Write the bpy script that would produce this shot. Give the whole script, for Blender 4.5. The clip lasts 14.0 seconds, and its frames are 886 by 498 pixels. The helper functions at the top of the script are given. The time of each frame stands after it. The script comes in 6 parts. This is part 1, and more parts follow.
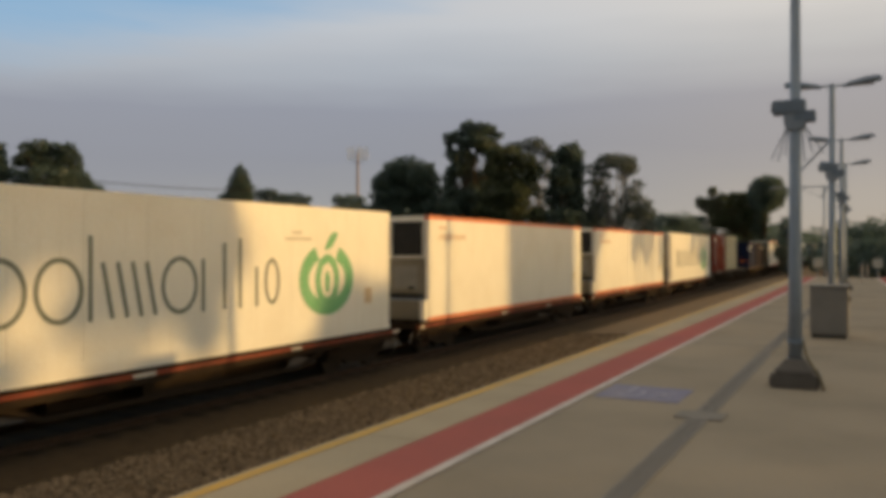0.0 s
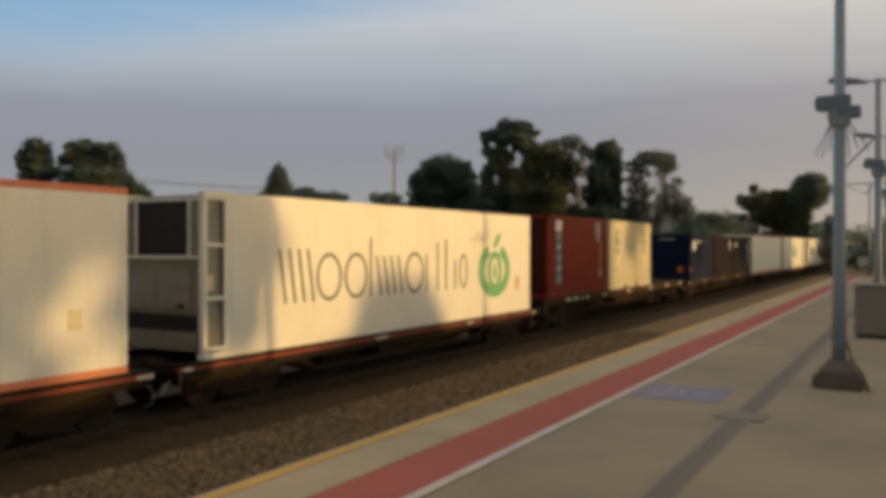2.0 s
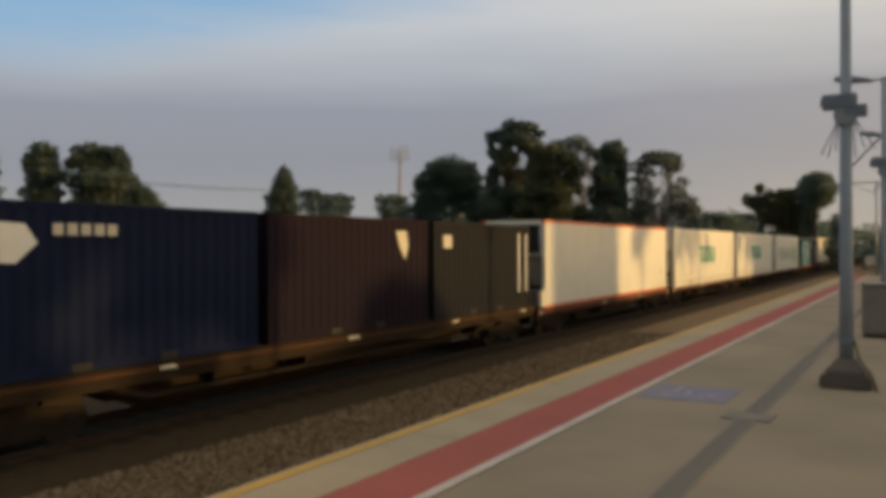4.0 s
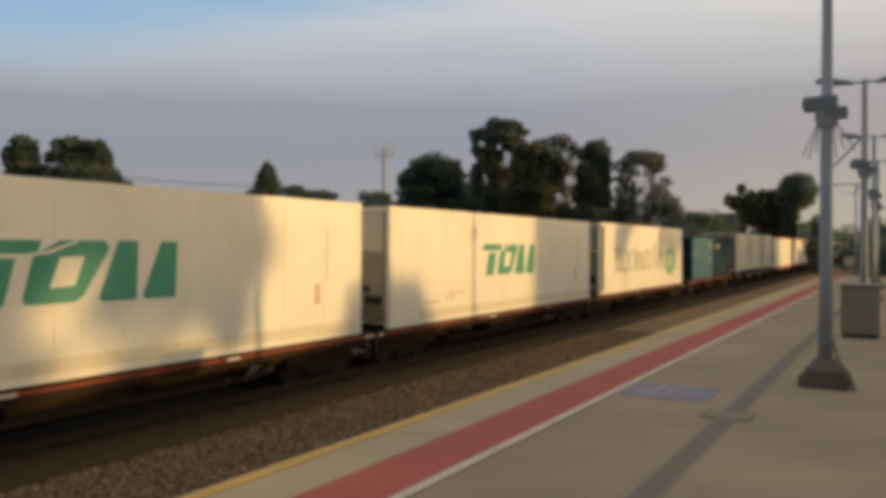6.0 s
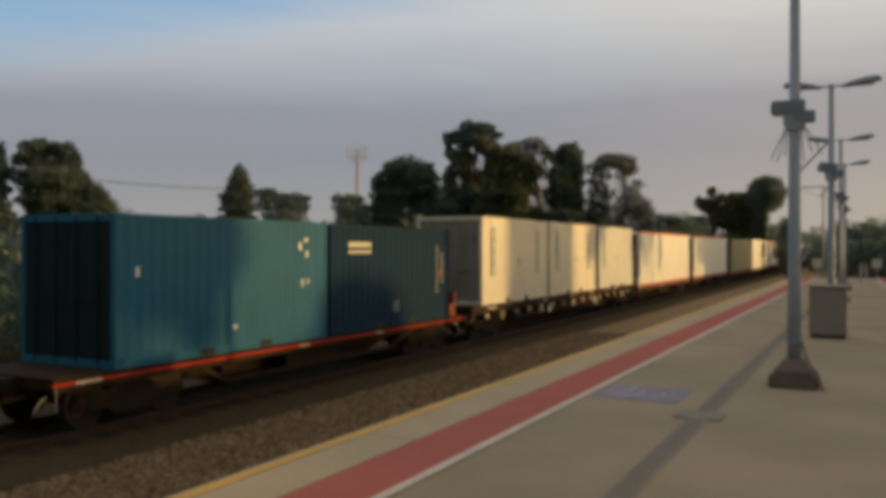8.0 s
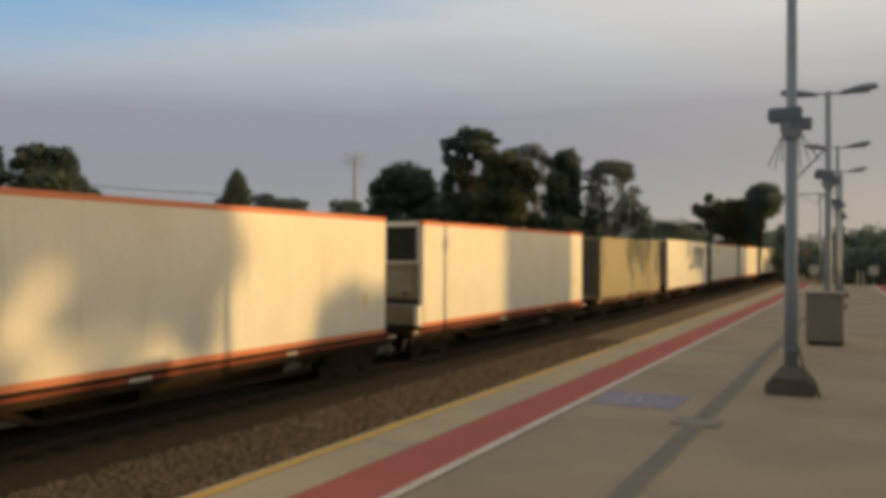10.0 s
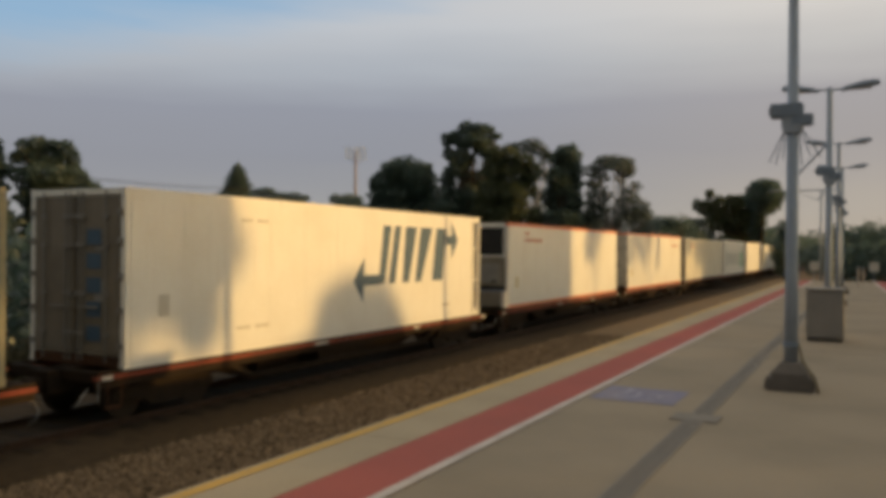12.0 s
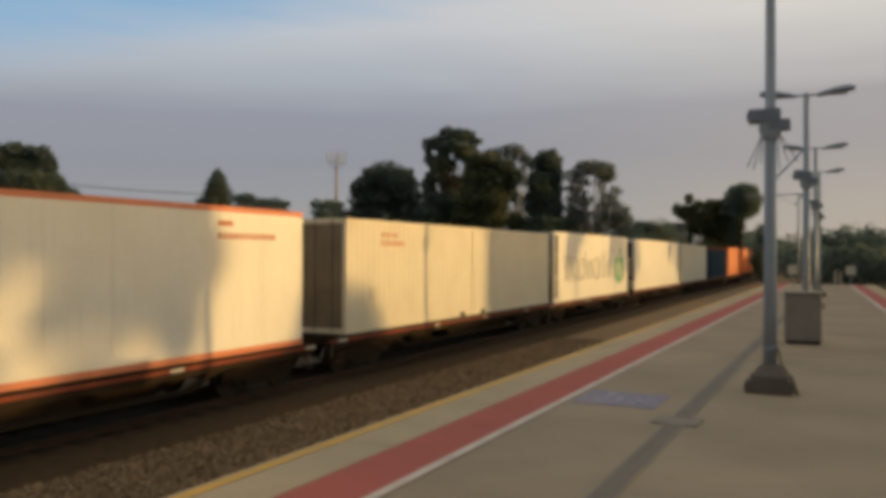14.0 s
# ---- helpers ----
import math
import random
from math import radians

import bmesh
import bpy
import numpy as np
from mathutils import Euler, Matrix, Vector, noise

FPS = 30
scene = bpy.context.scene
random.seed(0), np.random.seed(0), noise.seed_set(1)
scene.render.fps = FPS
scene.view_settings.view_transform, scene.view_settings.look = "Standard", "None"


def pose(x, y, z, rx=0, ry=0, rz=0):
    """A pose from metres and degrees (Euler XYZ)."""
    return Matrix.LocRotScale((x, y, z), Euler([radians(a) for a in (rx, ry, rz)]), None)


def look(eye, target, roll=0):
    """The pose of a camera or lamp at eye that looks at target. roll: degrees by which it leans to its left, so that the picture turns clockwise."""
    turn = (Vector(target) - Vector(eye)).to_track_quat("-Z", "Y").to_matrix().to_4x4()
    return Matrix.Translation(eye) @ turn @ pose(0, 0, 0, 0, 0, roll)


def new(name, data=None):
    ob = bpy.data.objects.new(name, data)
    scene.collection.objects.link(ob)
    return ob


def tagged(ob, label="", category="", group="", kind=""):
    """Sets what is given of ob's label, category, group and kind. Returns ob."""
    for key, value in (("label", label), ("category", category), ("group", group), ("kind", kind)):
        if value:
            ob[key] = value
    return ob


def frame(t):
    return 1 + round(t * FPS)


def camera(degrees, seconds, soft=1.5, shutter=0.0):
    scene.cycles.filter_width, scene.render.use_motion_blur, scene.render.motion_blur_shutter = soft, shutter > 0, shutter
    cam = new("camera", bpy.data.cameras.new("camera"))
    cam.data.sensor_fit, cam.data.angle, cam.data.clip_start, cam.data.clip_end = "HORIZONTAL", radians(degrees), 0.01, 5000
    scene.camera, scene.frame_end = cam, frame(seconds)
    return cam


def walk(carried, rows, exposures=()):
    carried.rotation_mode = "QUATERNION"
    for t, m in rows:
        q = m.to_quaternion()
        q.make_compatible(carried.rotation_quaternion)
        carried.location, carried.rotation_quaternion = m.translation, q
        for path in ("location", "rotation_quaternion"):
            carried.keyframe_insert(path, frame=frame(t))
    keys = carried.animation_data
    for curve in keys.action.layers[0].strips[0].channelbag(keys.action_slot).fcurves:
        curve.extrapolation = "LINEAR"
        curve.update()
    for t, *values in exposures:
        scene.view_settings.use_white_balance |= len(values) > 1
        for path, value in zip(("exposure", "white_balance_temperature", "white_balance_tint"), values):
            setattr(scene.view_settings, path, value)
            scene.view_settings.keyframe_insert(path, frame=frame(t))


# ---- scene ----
# The x axis runs across the platform, y along the railway, z up from the platform's surface.
EYE = 1.6
TURNS = [(0, 27.54, 0.00, 0.01), (0.5, 27.29, 0.28, -0.10), (1, 28.21, 0.15, -0.09), (1.5, 29.76, -0.13, 0.10),
         (2, 30.08, -0.15, -0.07), (2.5, 30.11, -0.38, -0.07), (3, 30.87, -0.04, 0.13), (5.5, 29.40, -0.23, 0.08),
         (6, 29.32, -0.23, -0.24), (6.5, 29.29, -0.19, -0.26), (7, 30.80, -0.57, -0.30), (7.5, 28.22, -0.50, -0.07),
         (8, 27.49, -0.03, -0.10), (8.5, 26.95, 0.32, -0.30), (11, 27.51, 0.35, -0.20), (11.5, 27.19, 0.16, -0.15),
         (12, 27.34, 0.02, -0.47), (12.5, 28.22, -0.04, -0.62), (13, 27.06, 0.24, -0.68), (13.5, 27.28, 0.21, -0.64),
         (14, 26.05, 0.39, -0.23)]
cam = camera(56.5, 14.0, soft=5.2)
walk(cam, [(t, pose(0, 0, EYE, 90 + pitch, roll, yaw)) for t, yaw, pitch, roll in TURNS],
     [(0, 0.03), (2.5, 0.0), (3.2, 0.0), (5.5, 0.12), (6.5, 0.06), (8.0, 0.0), (8.5, 0.05), (11, 0.02), (14, 0.02)])

# ---- light ----
SUN_AHEAD, SUN_UP = 29.5, 6.0          # degrees ahead of square to the track; degrees above the horizon
to_sun = Vector((math.cos(radians(SUN_AHEAD)), math.sin(radians(SUN_AHEAD)), math.tan(radians(SUN_UP)))).normalized()
sun_data = bpy.data.lights.new("sun", "SUN")
sun_data.energy, sun_data.angle, sun_data.color = 3.15, radians(1.2), (1.0, 0.64, 0.235)
sun = new("sun", sun_data)
sun.matrix_world = look(to_sun * 200, (0, 0, 0))


def make_world():
    """A low evening sun's sky behind a long grey cloud bank, with a paler rim and blue above it."""
    world = bpy.data.worlds.new("sky")
    scene.world = world
    world.use_nodes = True
    nt = world.node_tree
    nt.nodes.clear()
    N, L = nt.nodes.new, nt.links.new
    out, bg = N("ShaderNodeOutputWorld"), N("ShaderNodeBackground")
    sky = N("ShaderNodeTexSky")
    sky.sky_type, sky.sun_disc = "NISHITA", False
    sky.sun_elevation = radians(SUN_UP)
    sky.sun_rotation = radians(90 - SUN_AHEAD)
    sky_scale = N("ShaderNodeVectorMath")
    sky_scale.operation = "SCALE"
    sky_scale.inputs["Scale"].default_value = 0.20
    L(sky.outputs["Color"], sky_scale.inputs[0])
    tc = N("ShaderNodeTexCoord")
    sep = N("ShaderNodeSeparateXYZ")
    L(tc.outputs["Generated"], sep.inputs[0])
    wide = N("ShaderNodeMapping")
    wide.inputs["Scale"].default_value = (1.2, 1.2, 9.0)
    L(tc.outputs["Generated"], wide.inputs["Vector"])
    big, fine = N("ShaderNodeTexNoise"), N("ShaderNodeTexNoise")
    big.inputs["Scale"].default_value, big.inputs["Detail"].default_value = 1.6, 3.0
    fine.inputs["Scale"].default_value, fine.inputs["Detail"].default_value = 5.0, 5.0
    L(wide.outputs[0], big.inputs["Vector"])
    L(wide.outputs[0], fine.inputs["Vector"])

    def math_node(op, a, b=None, c=None):
        n = N("ShaderNodeMath")
        n.operation = op
        for i, v in enumerate((a, b, c)):
            if v is None:
                continue
            if isinstance(v, (int, float)):
                n.inputs[i].default_value = v
            else:
                L(v, n.inputs[i])
        return n.outputs[0]

    # height in the sky, bent by slow noise
    slant = math_node("MULTIPLY_ADD", sep.outputs["X"], -0.03, sep.outputs["Z"])
    h = math_node("MULTIPLY_ADD", big.outputs["Fac"], 0.05, slant)
    h = math_node("MULTIPLY_ADD", fine.outputs["Fac"], 0.02, h)
    ramp = N("ShaderNodeValToRGB")
    L(h, ramp.inputs["Fac"])
    cr = ramp.color_ramp
    stops = [(0.0, (0.36, 0.33, 0.29)), (0.09, (0.342, 0.337, 0.33)), (0.16, (0.288, 0.297, 0.332)), (0.215, (0.297, 0.312, 0.362)),
             (0.262, (0.41, 0.44, 0.485)), (0.31, (0.515, 0.54, 0.575)), (0.40, (0.58, 0.585, 0.60)), (0.6, (0.80, 0.79, 0.77)), (1.0, (0.86, 0.84, 0.80))]
    while len(cr.elements) < len(stops):
        cr.elements.new(0.5)
    for e, (p, c) in zip(cr.elements, stops):
        e.position, e.color = p, (*c, 1)

    def smooth(v, lo, hi, top=1.0):
        n = N("ShaderNodeMapRange")
        n.interpolation_type = "SMOOTHSTEP"
        n.inputs["From Min"].default_value, n.inputs["From Max"].default_value, n.inputs["To Max"].default_value = lo, hi, top
        L(v, n.inputs["Value"])
        return n.outputs[0]

    # blue shows above the bank on the side away from the sun; towards the sun the sky is clear and golden
    side = math_node("MULTIPLY_ADD", sep.outputs["X"], -0.25, sep.outputs["Z"])
    gap = smooth(math_node("MULTIPLY_ADD", fine.outputs["Fac"], 0.05, side), 0.405, 0.485, 0.8)
    high = smooth(sep.outputs["Z"], 0.40, 0.75)
    gap = math_node("MULTIPLY", gap, math_node("SUBTRACT", 1.0, high))
    east = smooth(sep.outputs["X"], 0.12, 0.7)
    blue = N("ShaderNodeMixRGB")
    blue.inputs["Fac"].default_value = 0.8
    blue.inputs["Color2"].default_value = (0.18, 0.41, 0.68, 1)
    L(sky_scale.outputs[0], blue.inputs["Color1"])
    # the bank grows paler and warmer towards the sun
    warm = N("ShaderNodeMixRGB")
    warm.blend_type = "MULTIPLY"
    L(smooth(sep.outputs["X"], -0.55, 0.05), warm.inputs["Fac"])
    L(ramp.outputs["Color"], warm.inputs["Color1"])
    warm.inputs["Color2"].default_value = (1.30, 1.17, 1.02, 1)
    mix = N("ShaderNodeMixRGB")
    L(gap, mix.inputs["Fac"])
    L(warm.outputs["Color"], mix.inputs["Color1"])
    L(blue.outputs["Color"], mix.inputs["Color2"])
    dawn = N("ShaderNodeMixRGB")
    L(east, dawn.inputs["Fac"])
    L(mix.outputs["Color"], dawn.inputs["Color1"])
    L(sky_scale.outputs[0], dawn.inputs["Color2"])
    # the half of the sky behind, away from the sun, is darker
    facing = math_node("MULTIPLY_ADD", sep.outputs["X"], 0.30, math_node("MULTIPLY", sep.outputs["Y"], 0.95))
    shade = smooth(facing, -0.65, 0.22, 1.0)
    shade = math_node("MULTIPLY_ADD", shade, 0.42, 0.58)
    dim = N("ShaderNodeVectorMath")
    dim.operation = "SCALE"
    L(dawn.outputs["Color"], dim.inputs[0])
    L(shade, dim.inputs["Scale"])
    L(dim.outputs[0], bg.inputs["Color"])
    bg.inputs["Strength"].default_value = 1.0
    L(bg.outputs[0], out.inputs["Surface"])


make_world()

# ---- materials ----


def material(name, base, second=None, rough=0.7, metal=0.0, scale=3.0, fine=40.0, bump=0.15, streak=0.0, amount=0.6, vary=0.0, spec=0.3, through_light=0.0):
    """A worn surface: two tones at two scales, streaks that run down, and fine relief."""
    m = bpy.data.materials.new(name)
    m.use_nodes = True
    nt = m.node_tree
    N, L = nt.nodes.new, nt.links.new
    b = nt.nodes["Principled BSDF"]
    second = second or tuple(c * 0.6 for c in base)
    tc = N("ShaderNodeTexCoord")
    n1, n2 = N("ShaderNodeTexNoise"), N("ShaderNodeTexNoise")
    n1.inputs["Scale"].default_value, n1.inputs["Detail"].default_value = scale, 6.0
    n2.inputs["Scale"].default_value, n2.inputs["Detail"].default_value = fine, 4.0
    L(tc.outputs["Object"], n1.inputs["Vector"])
    L(tc.outputs["Object"], n2.inputs["Vector"])
    r1 = N("ShaderNodeMapRange")
    r1.inputs["From Min"].default_value, r1.inputs["From Max"].default_value = 0.42, 0.75
    r1.inputs["To Max"].default_value = amount
    L(n1.outputs["Fac"], r1.inputs["Value"])
    fac = r1.outputs[0]
    if streak:
        mp = N("ShaderNodeMapping")
        mp.inputs["Scale"].default_value = (5.0, 5.0, 0.35)
        L(tc.outputs["Object"], mp.inputs["Vector"])
        n3 = N("ShaderNodeTexNoise")
        n3.inputs["Scale"].default_value, n3.inputs["Detail"].default_value = 1.6, 5.0
        L(mp.outputs[0], n3.inputs["Vector"])
        r3 = N("ShaderNodeMapRange")
        r3.inputs["From Min"].default_value, r3.inputs["From Max"].default_value = 0.50, 0.80
        r3.inputs["To Max"].default_value = streak
        L(n3.outputs["Fac"], r3.inputs["Value"])
        mx = N("ShaderNodeMath")
        mx.operation = "MAXIMUM"
        L(fac, mx.inputs[0])
        L(r3.outputs[0], mx.inputs[1])
        fac = mx.outputs[0]
    mix = N("ShaderNodeMixRGB")
    mix.inputs["Color1"].default_value, mix.inputs["Color2"].default_value = (*base, 1), (*second, 1)
    L(fac, mix.inputs["Fac"])
    grain = N("ShaderNodeMixRGB")
    grain.blend_type = "OVERLAY"
    grain.inputs["Fac"].default_value = 0.25
    L(mix.outputs["Color"], grain.inputs["Color1"])
    L(n2.outputs["Fac"], grain.inputs["Color2"])
    col = grain.outputs["Color"]
    if vary:
        info, hsv, rv = N("ShaderNodeObjectInfo"), N("ShaderNodeHueSaturation"), N("ShaderNodeMapRange")
        geo = N("ShaderNodeNewGeometry")
        rv.inputs["To Min"].default_value, rv.inputs["To Max"].default_value = 1 - vary, 1 + vary
        L(geo.outputs["Random Per Island"], rv.inputs["Value"])
        L(rv.outputs[0], hsv.inputs["Value"])
        L(col, hsv.inputs["Color"])
        col = hsv.outputs["Color"]
    L(col, b.inputs["Base Color"])
    rr = N("ShaderNodeMapRange")
    rr.inputs["To Min"].default_value, rr.inputs["To Max"].default_value = max(0.05, rough - 0.15), min(1.0, rough + 0.15)
    L(n2.outputs["Fac"], rr.inputs["Value"])
    L(rr.outputs[0], b.inputs["Roughness"])
    b.inputs["Metallic"].default_value = metal
    b.inputs["Specular IOR Level"].default_value = spec
    if bump:
        bp = N("ShaderNodeBump")
        bp.inputs["Strength"].default_value, bp.inputs["Distance"].default_value = bump, 0.01
        L(n2.outputs["Fac"], bp.inputs["Height"])
        L(bp.outputs[0], b.inputs["Normal"])
    if through_light:
        thin, both = N("ShaderNodeBsdfTranslucent"), N("ShaderNodeMixShader")
        both.inputs["Fac"].default_value = through_light
        L(col, thin.inputs["Color"])
        L(b.outputs[0], both.inputs[1])
        L(thin.outputs[0], both.inputs[2])
        L(both.outputs[0], nt.nodes["Material Output"].inputs["Surface"])
    return m


WHITE = material("white_panel", (0.78, 0.735, 0.63), (0.60, 0.53, 0.40), 0.45, scale=0.8, fine=18, bump=0.05, streak=0.35, amount=0.4)
CREAM = material("cream_panel", (0.50, 0.44, 0.29), (0.37, 0.30, 0.185), 0.5, scale=0.9, fine=18, bump=0.06, streak=0.5, amount=0.4)
GREYWHITE = material("grey_white_panel", (0.55, 0.53, 0.46), (0.40, 0.37, 0.31), 0.5, scale=0.9, fine=18, bump=0.06, streak=0.45, amount=0.4)
OLIVE = material("olive_cream_panel", (0.30, 0.26, 0.155), (0.21, 0.18, 0.105), 0.55, scale=0.9, fine=18, bump=0.06, streak=0.45, amount=0.4)
WARMWHITE = material("warm_white_panel", (0.66, 0.60, 0.46), (0.48, 0.41, 0.29), 0.5, scale=0.9, fine=18, bump=0.06, streak=0.45, amount=0.4)
GRASS = material("dry_grass", (0.07, 0.06, 0.03), (0.045, 0.045, 0.02), 0.9, scale=0.6, fine=8, bump=0.0, vary=0.3, spec=0.05)
RUSTRED = material("rust_red_panel", (0.185, 0.018, 0.007), (0.070, 0.008, 0.004), 0.5, scale=0.9, fine=18, bump=0.08, streak=0.6, amount=0.6, spec=0.10)
# Dark copy of the red for its door end: shade put into the colour.
RUSTDOOR = material("shaded_streaked_red_door", (0.042, 0.012, 0.008), (0.024, 0.011, 0.008), 0.8, scale=0.9, fine=18, bump=0.08, streak=0.6, amount=0.6, spec=0.1)
NAVY = material("navy_panel", (0.009, 0.014, 0.040), (0.010, 0.013, 0.027), 0.8, scale=0.9, fine=18, bump=0.08, streak=0.4, amount=0.5, spec=0.1)
MAROON = material("maroon_panel", (0.014, 0.008, 0.014), (0.011, 0.008, 0.012), 0.8, scale=0.9, fine=18, bump=0.08, streak=0.4, amount=0.5, spec=0.1)
DARKGREY = material("dark_grey_panel", (0.016, 0.016, 0.018), (0.013, 0.013, 0.015), 0.8, scale=0.9, fine=18, bump=0.08, streak=0.4, amount=0.5, spec=0.1)
TEAL = material("teal_panel", (0.018, 0.108, 0.182), (0.018, 0.068, 0.100), 0.5, scale=0.9, fine=18, bump=0.08, streak=0.45, amount=0.5, spec=0.12)
# Teal door end, near black: the shade on it is painted in.
TEALDOOR = material("shaded_streaked_teal_door", (0.011, 0.021, 0.024), (0.009, 0.014, 0.015), 0.75, scale=0.9, fine=18, bump=0.08, streak=0.5, amount=0.6, spec=0.1)
DARKTEAL = material("dark_teal_panel", (0.005, 0.028, 0.056), (0.008, 0.020, 0.030), 0.75, scale=0.9, fine=18, bump=0.08, streak=0.45, amount=0.5, spec=0.12)
ORANGE = material("orange_panel", (0.62, 0.15, 0.03), (0.40, 0.10, 0.03), 0.5, scale=0.9, fine=18, bump=0.06, streak=0.4, amount=0.5)
ORANGE_RAIL = material("orange_rail", (0.66, 0.215, 0.105), (0.48, 0.17, 0.10), 0.5, scale=2.0, fine=25, bump=0.08, amount=0.5)
WAGON_RED = material("wagon_red", (0.24, 0.045, 0.018), (0.09, 0.032, 0.018), 0.7, scale=1.5, fine=25, bump=0.15, amount=0.8)
SILL_RED = material("bright_red_sill", (0.44, 0.032, 0.016), (0.22, 0.025, 0.015), 0.6, scale=1.5, fine=25, bump=0.15, amount=0.6, spec=0.08)
WAGON_BROWN = material("wagon_brown", (0.080, 0.036, 0.017), (0.038, 0.023, 0.014), 0.8, scale=1.5, fine=25, bump=0.2, amount=0.8, spec=0.1)
GRIME = material("brake_dust_steel", (0.031, 0.020, 0.011), (0.020, 0.0135, 0.008), 0.85, scale=4, fine=60, bump=0.3, spec=0.1)
WHEEL = material("wheel_steel", (0.036, 0.025, 0.016), (0.024, 0.018, 0.012), 0.7, 0.2, scale=4, fine=60, bump=0.2, spec=0.1)
BLACK = material("black_grille", (0.028, 0.027, 0.024), (0.045, 0.042, 0.036), 0.6, scale=5, fine=60, bump=0.2, spec=0.1)
# White of the end faces: dirt, and shade put into the colour.
DIRTY_SHADED = material("dirty_shaded_end_white", (0.235, 0.205, 0.15), (0.14, 0.115, 0.075), 0.65, scale=1.5, fine=30, bump=0.1, streak=0.7)
BAYGREY = material("grey_machinery_bay", (0.26, 0.245, 0.21), (0.165, 0.15, 0.125), 0.6, scale=2, fine=30, bump=0.1, streak=0.5)
# Brown for door ends of pale boxes, darkened as if in shade.
DOORBROWN = material("shaded_streaked_brown_door", (0.20, 0.165, 0.115), (0.115, 0.092, 0.064), 0.65, scale=1.2, fine=30, bump=0.1, streak=0.8, amount=0.7)
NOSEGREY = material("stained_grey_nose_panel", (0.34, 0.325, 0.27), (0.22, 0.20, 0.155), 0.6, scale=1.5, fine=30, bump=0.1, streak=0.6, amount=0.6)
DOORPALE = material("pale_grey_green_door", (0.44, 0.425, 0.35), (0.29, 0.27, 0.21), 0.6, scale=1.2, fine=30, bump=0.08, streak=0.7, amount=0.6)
# Olive door end: the wall's olive with shade painted into it.
DOOROLIVE = material("shaded_streaked_olive_door", (0.115, 0.102, 0.066), (0.066, 0.058, 0.038), 0.65, scale=1.2, fine=30, bump=0.1, streak=0.8, amount=0.7)
# Grey door end of the white boxes, its shade part of the colour.
DOORGREY = material("shaded_streaked_grey_door", (0.23, 0.205, 0.165), (0.115, 0.094, 0.068), 0.6, scale=1.2, fine=30, bump=0.1, streak=0.8, amount=0.7)
GREYTEXT = material("grey_green_lettering", (0.17, 0.18, 0.14), (0.22, 0.22, 0.18), 0.5, scale=3, fine=30, bump=0.0)
GREENMARK = material("green_mark", (0.14, 0.38, 0.17), (0.20, 0.43, 0.23), 0.5, scale=3, fine=30, bump=0.0)
TEALMARK = material("sea_green_mark", (0.05, 0.27, 0.19), (0.08, 0.30, 0.22), 0.5, scale=3, fine=30, bump=0.0)
SLATEMARK = material("slate_blue_mark", (0.06, 0.10, 0.14), (0.09, 0.13, 0.16), 0.5, scale=3, fine=30, bump=0.0)
REDMARK = material("faded_red_mark", (0.50, 0.19, 0.10), (0.58, 0.28, 0.17), 0.5, scale=3, fine=30, bump=0.0)
FADEDMARK = material("sun_bleached_red_mark", (0.66, 0.52, 0.40), (0.70, 0.58, 0.46), 0.5, scale=3, fine=30, bump=0.0)
WHITEMARK = material("white_mark", (0.75, 0.73, 0.68), (0.6, 0.56, 0.48), 0.5, scale=3, fine=30, bump=0.0)
PANELTEAL = material("weathered_teal_grey_panel", (0.30, 0.32, 0.29), (0.38, 0.38, 0.33), 0.6, scale=3, fine=30, bump=0.0, streak=0.5)
PINKMARK = material("bleached_pink_mark", (0.62, 0.40, 0.28), (0.66, 0.48, 0.35), 0.5, scale=3, fine=30, bump=0.0)
YELLOWMARK = material("yellow_plate", (0.65, 0.55, 0.32), (0.56, 0.47, 0.27), 0.5, scale=3, fine=30, bump=0.0)
TANPLATE = material("tan_plate", (0.58, 0.43, 0.26), (0.50, 0.36, 0.22), 0.6, scale=3, fine=30, bump=0.0)
FAINT = material("faint_grey_mark", (0.55, 0.50, 0.40), (0.48, 0.43, 0.34), 0.5, scale=3, fine=30, bump=0.0)
CONCRETE = material("platform_asphalt_concrete", (0.275, 0.222, 0.153), (0.185, 0.153, 0.106), 0.9, scale=0.5, fine=90, bump=0.25, amount=0.8, spec=0.08)
COPING = material("coping_concrete", (0.355, 0.285, 0.182), (0.27, 0.217, 0.14), 0.9, scale=0.9, fine=90, bump=0.25, amount=0.7, spec=0.08)
REDBAND = material("red_tactile_band", (0.325, 0.096, 0.074), (0.26, 0.09, 0.07), 0.85, scale=0.9, fine=70, bump=0.25, amount=0.7, spec=0.08)
YELLOWLINE = material("yellow_line_paint", (0.50, 0.28, 0.035), (0.37, 0.235, 0.06), 0.7, scale=2.5, fine=60, bump=0.1, amount=0.8)
WHITELINE = material("white_line_paint", (0.47, 0.40, 0.33), (0.34, 0.285, 0.23), 0.7, scale=2.5, fine=60, bump=0.1, amount=0.8)
BLUEPAINT = material("blue_ground_paint", (0.17, 0.155, 0.205), (0.235, 0.20, 0.20), 0.8, scale=3, fine=60, bump=0.15, amount=0.8)
ICONPAINT = material("worn_white_ground_paint", (0.28, 0.265, 0.29), (0.22, 0.20, 0.23), 0.8, scale=3, fine=60, bump=0.15, amount=0.8)
GRATE = material("drain_grate", (0.225, 0.195, 0.155), (0.17, 0.148, 0.118), 0.75, 0.2, scale=2, fine=60, bump=0.3)
PITSTEEL = material("pit_cover_steel", (0.185, 0.158, 0.122), (0.14, 0.12, 0.094), 0.8, 0.1, scale=4, fine=60, bump=0.3)
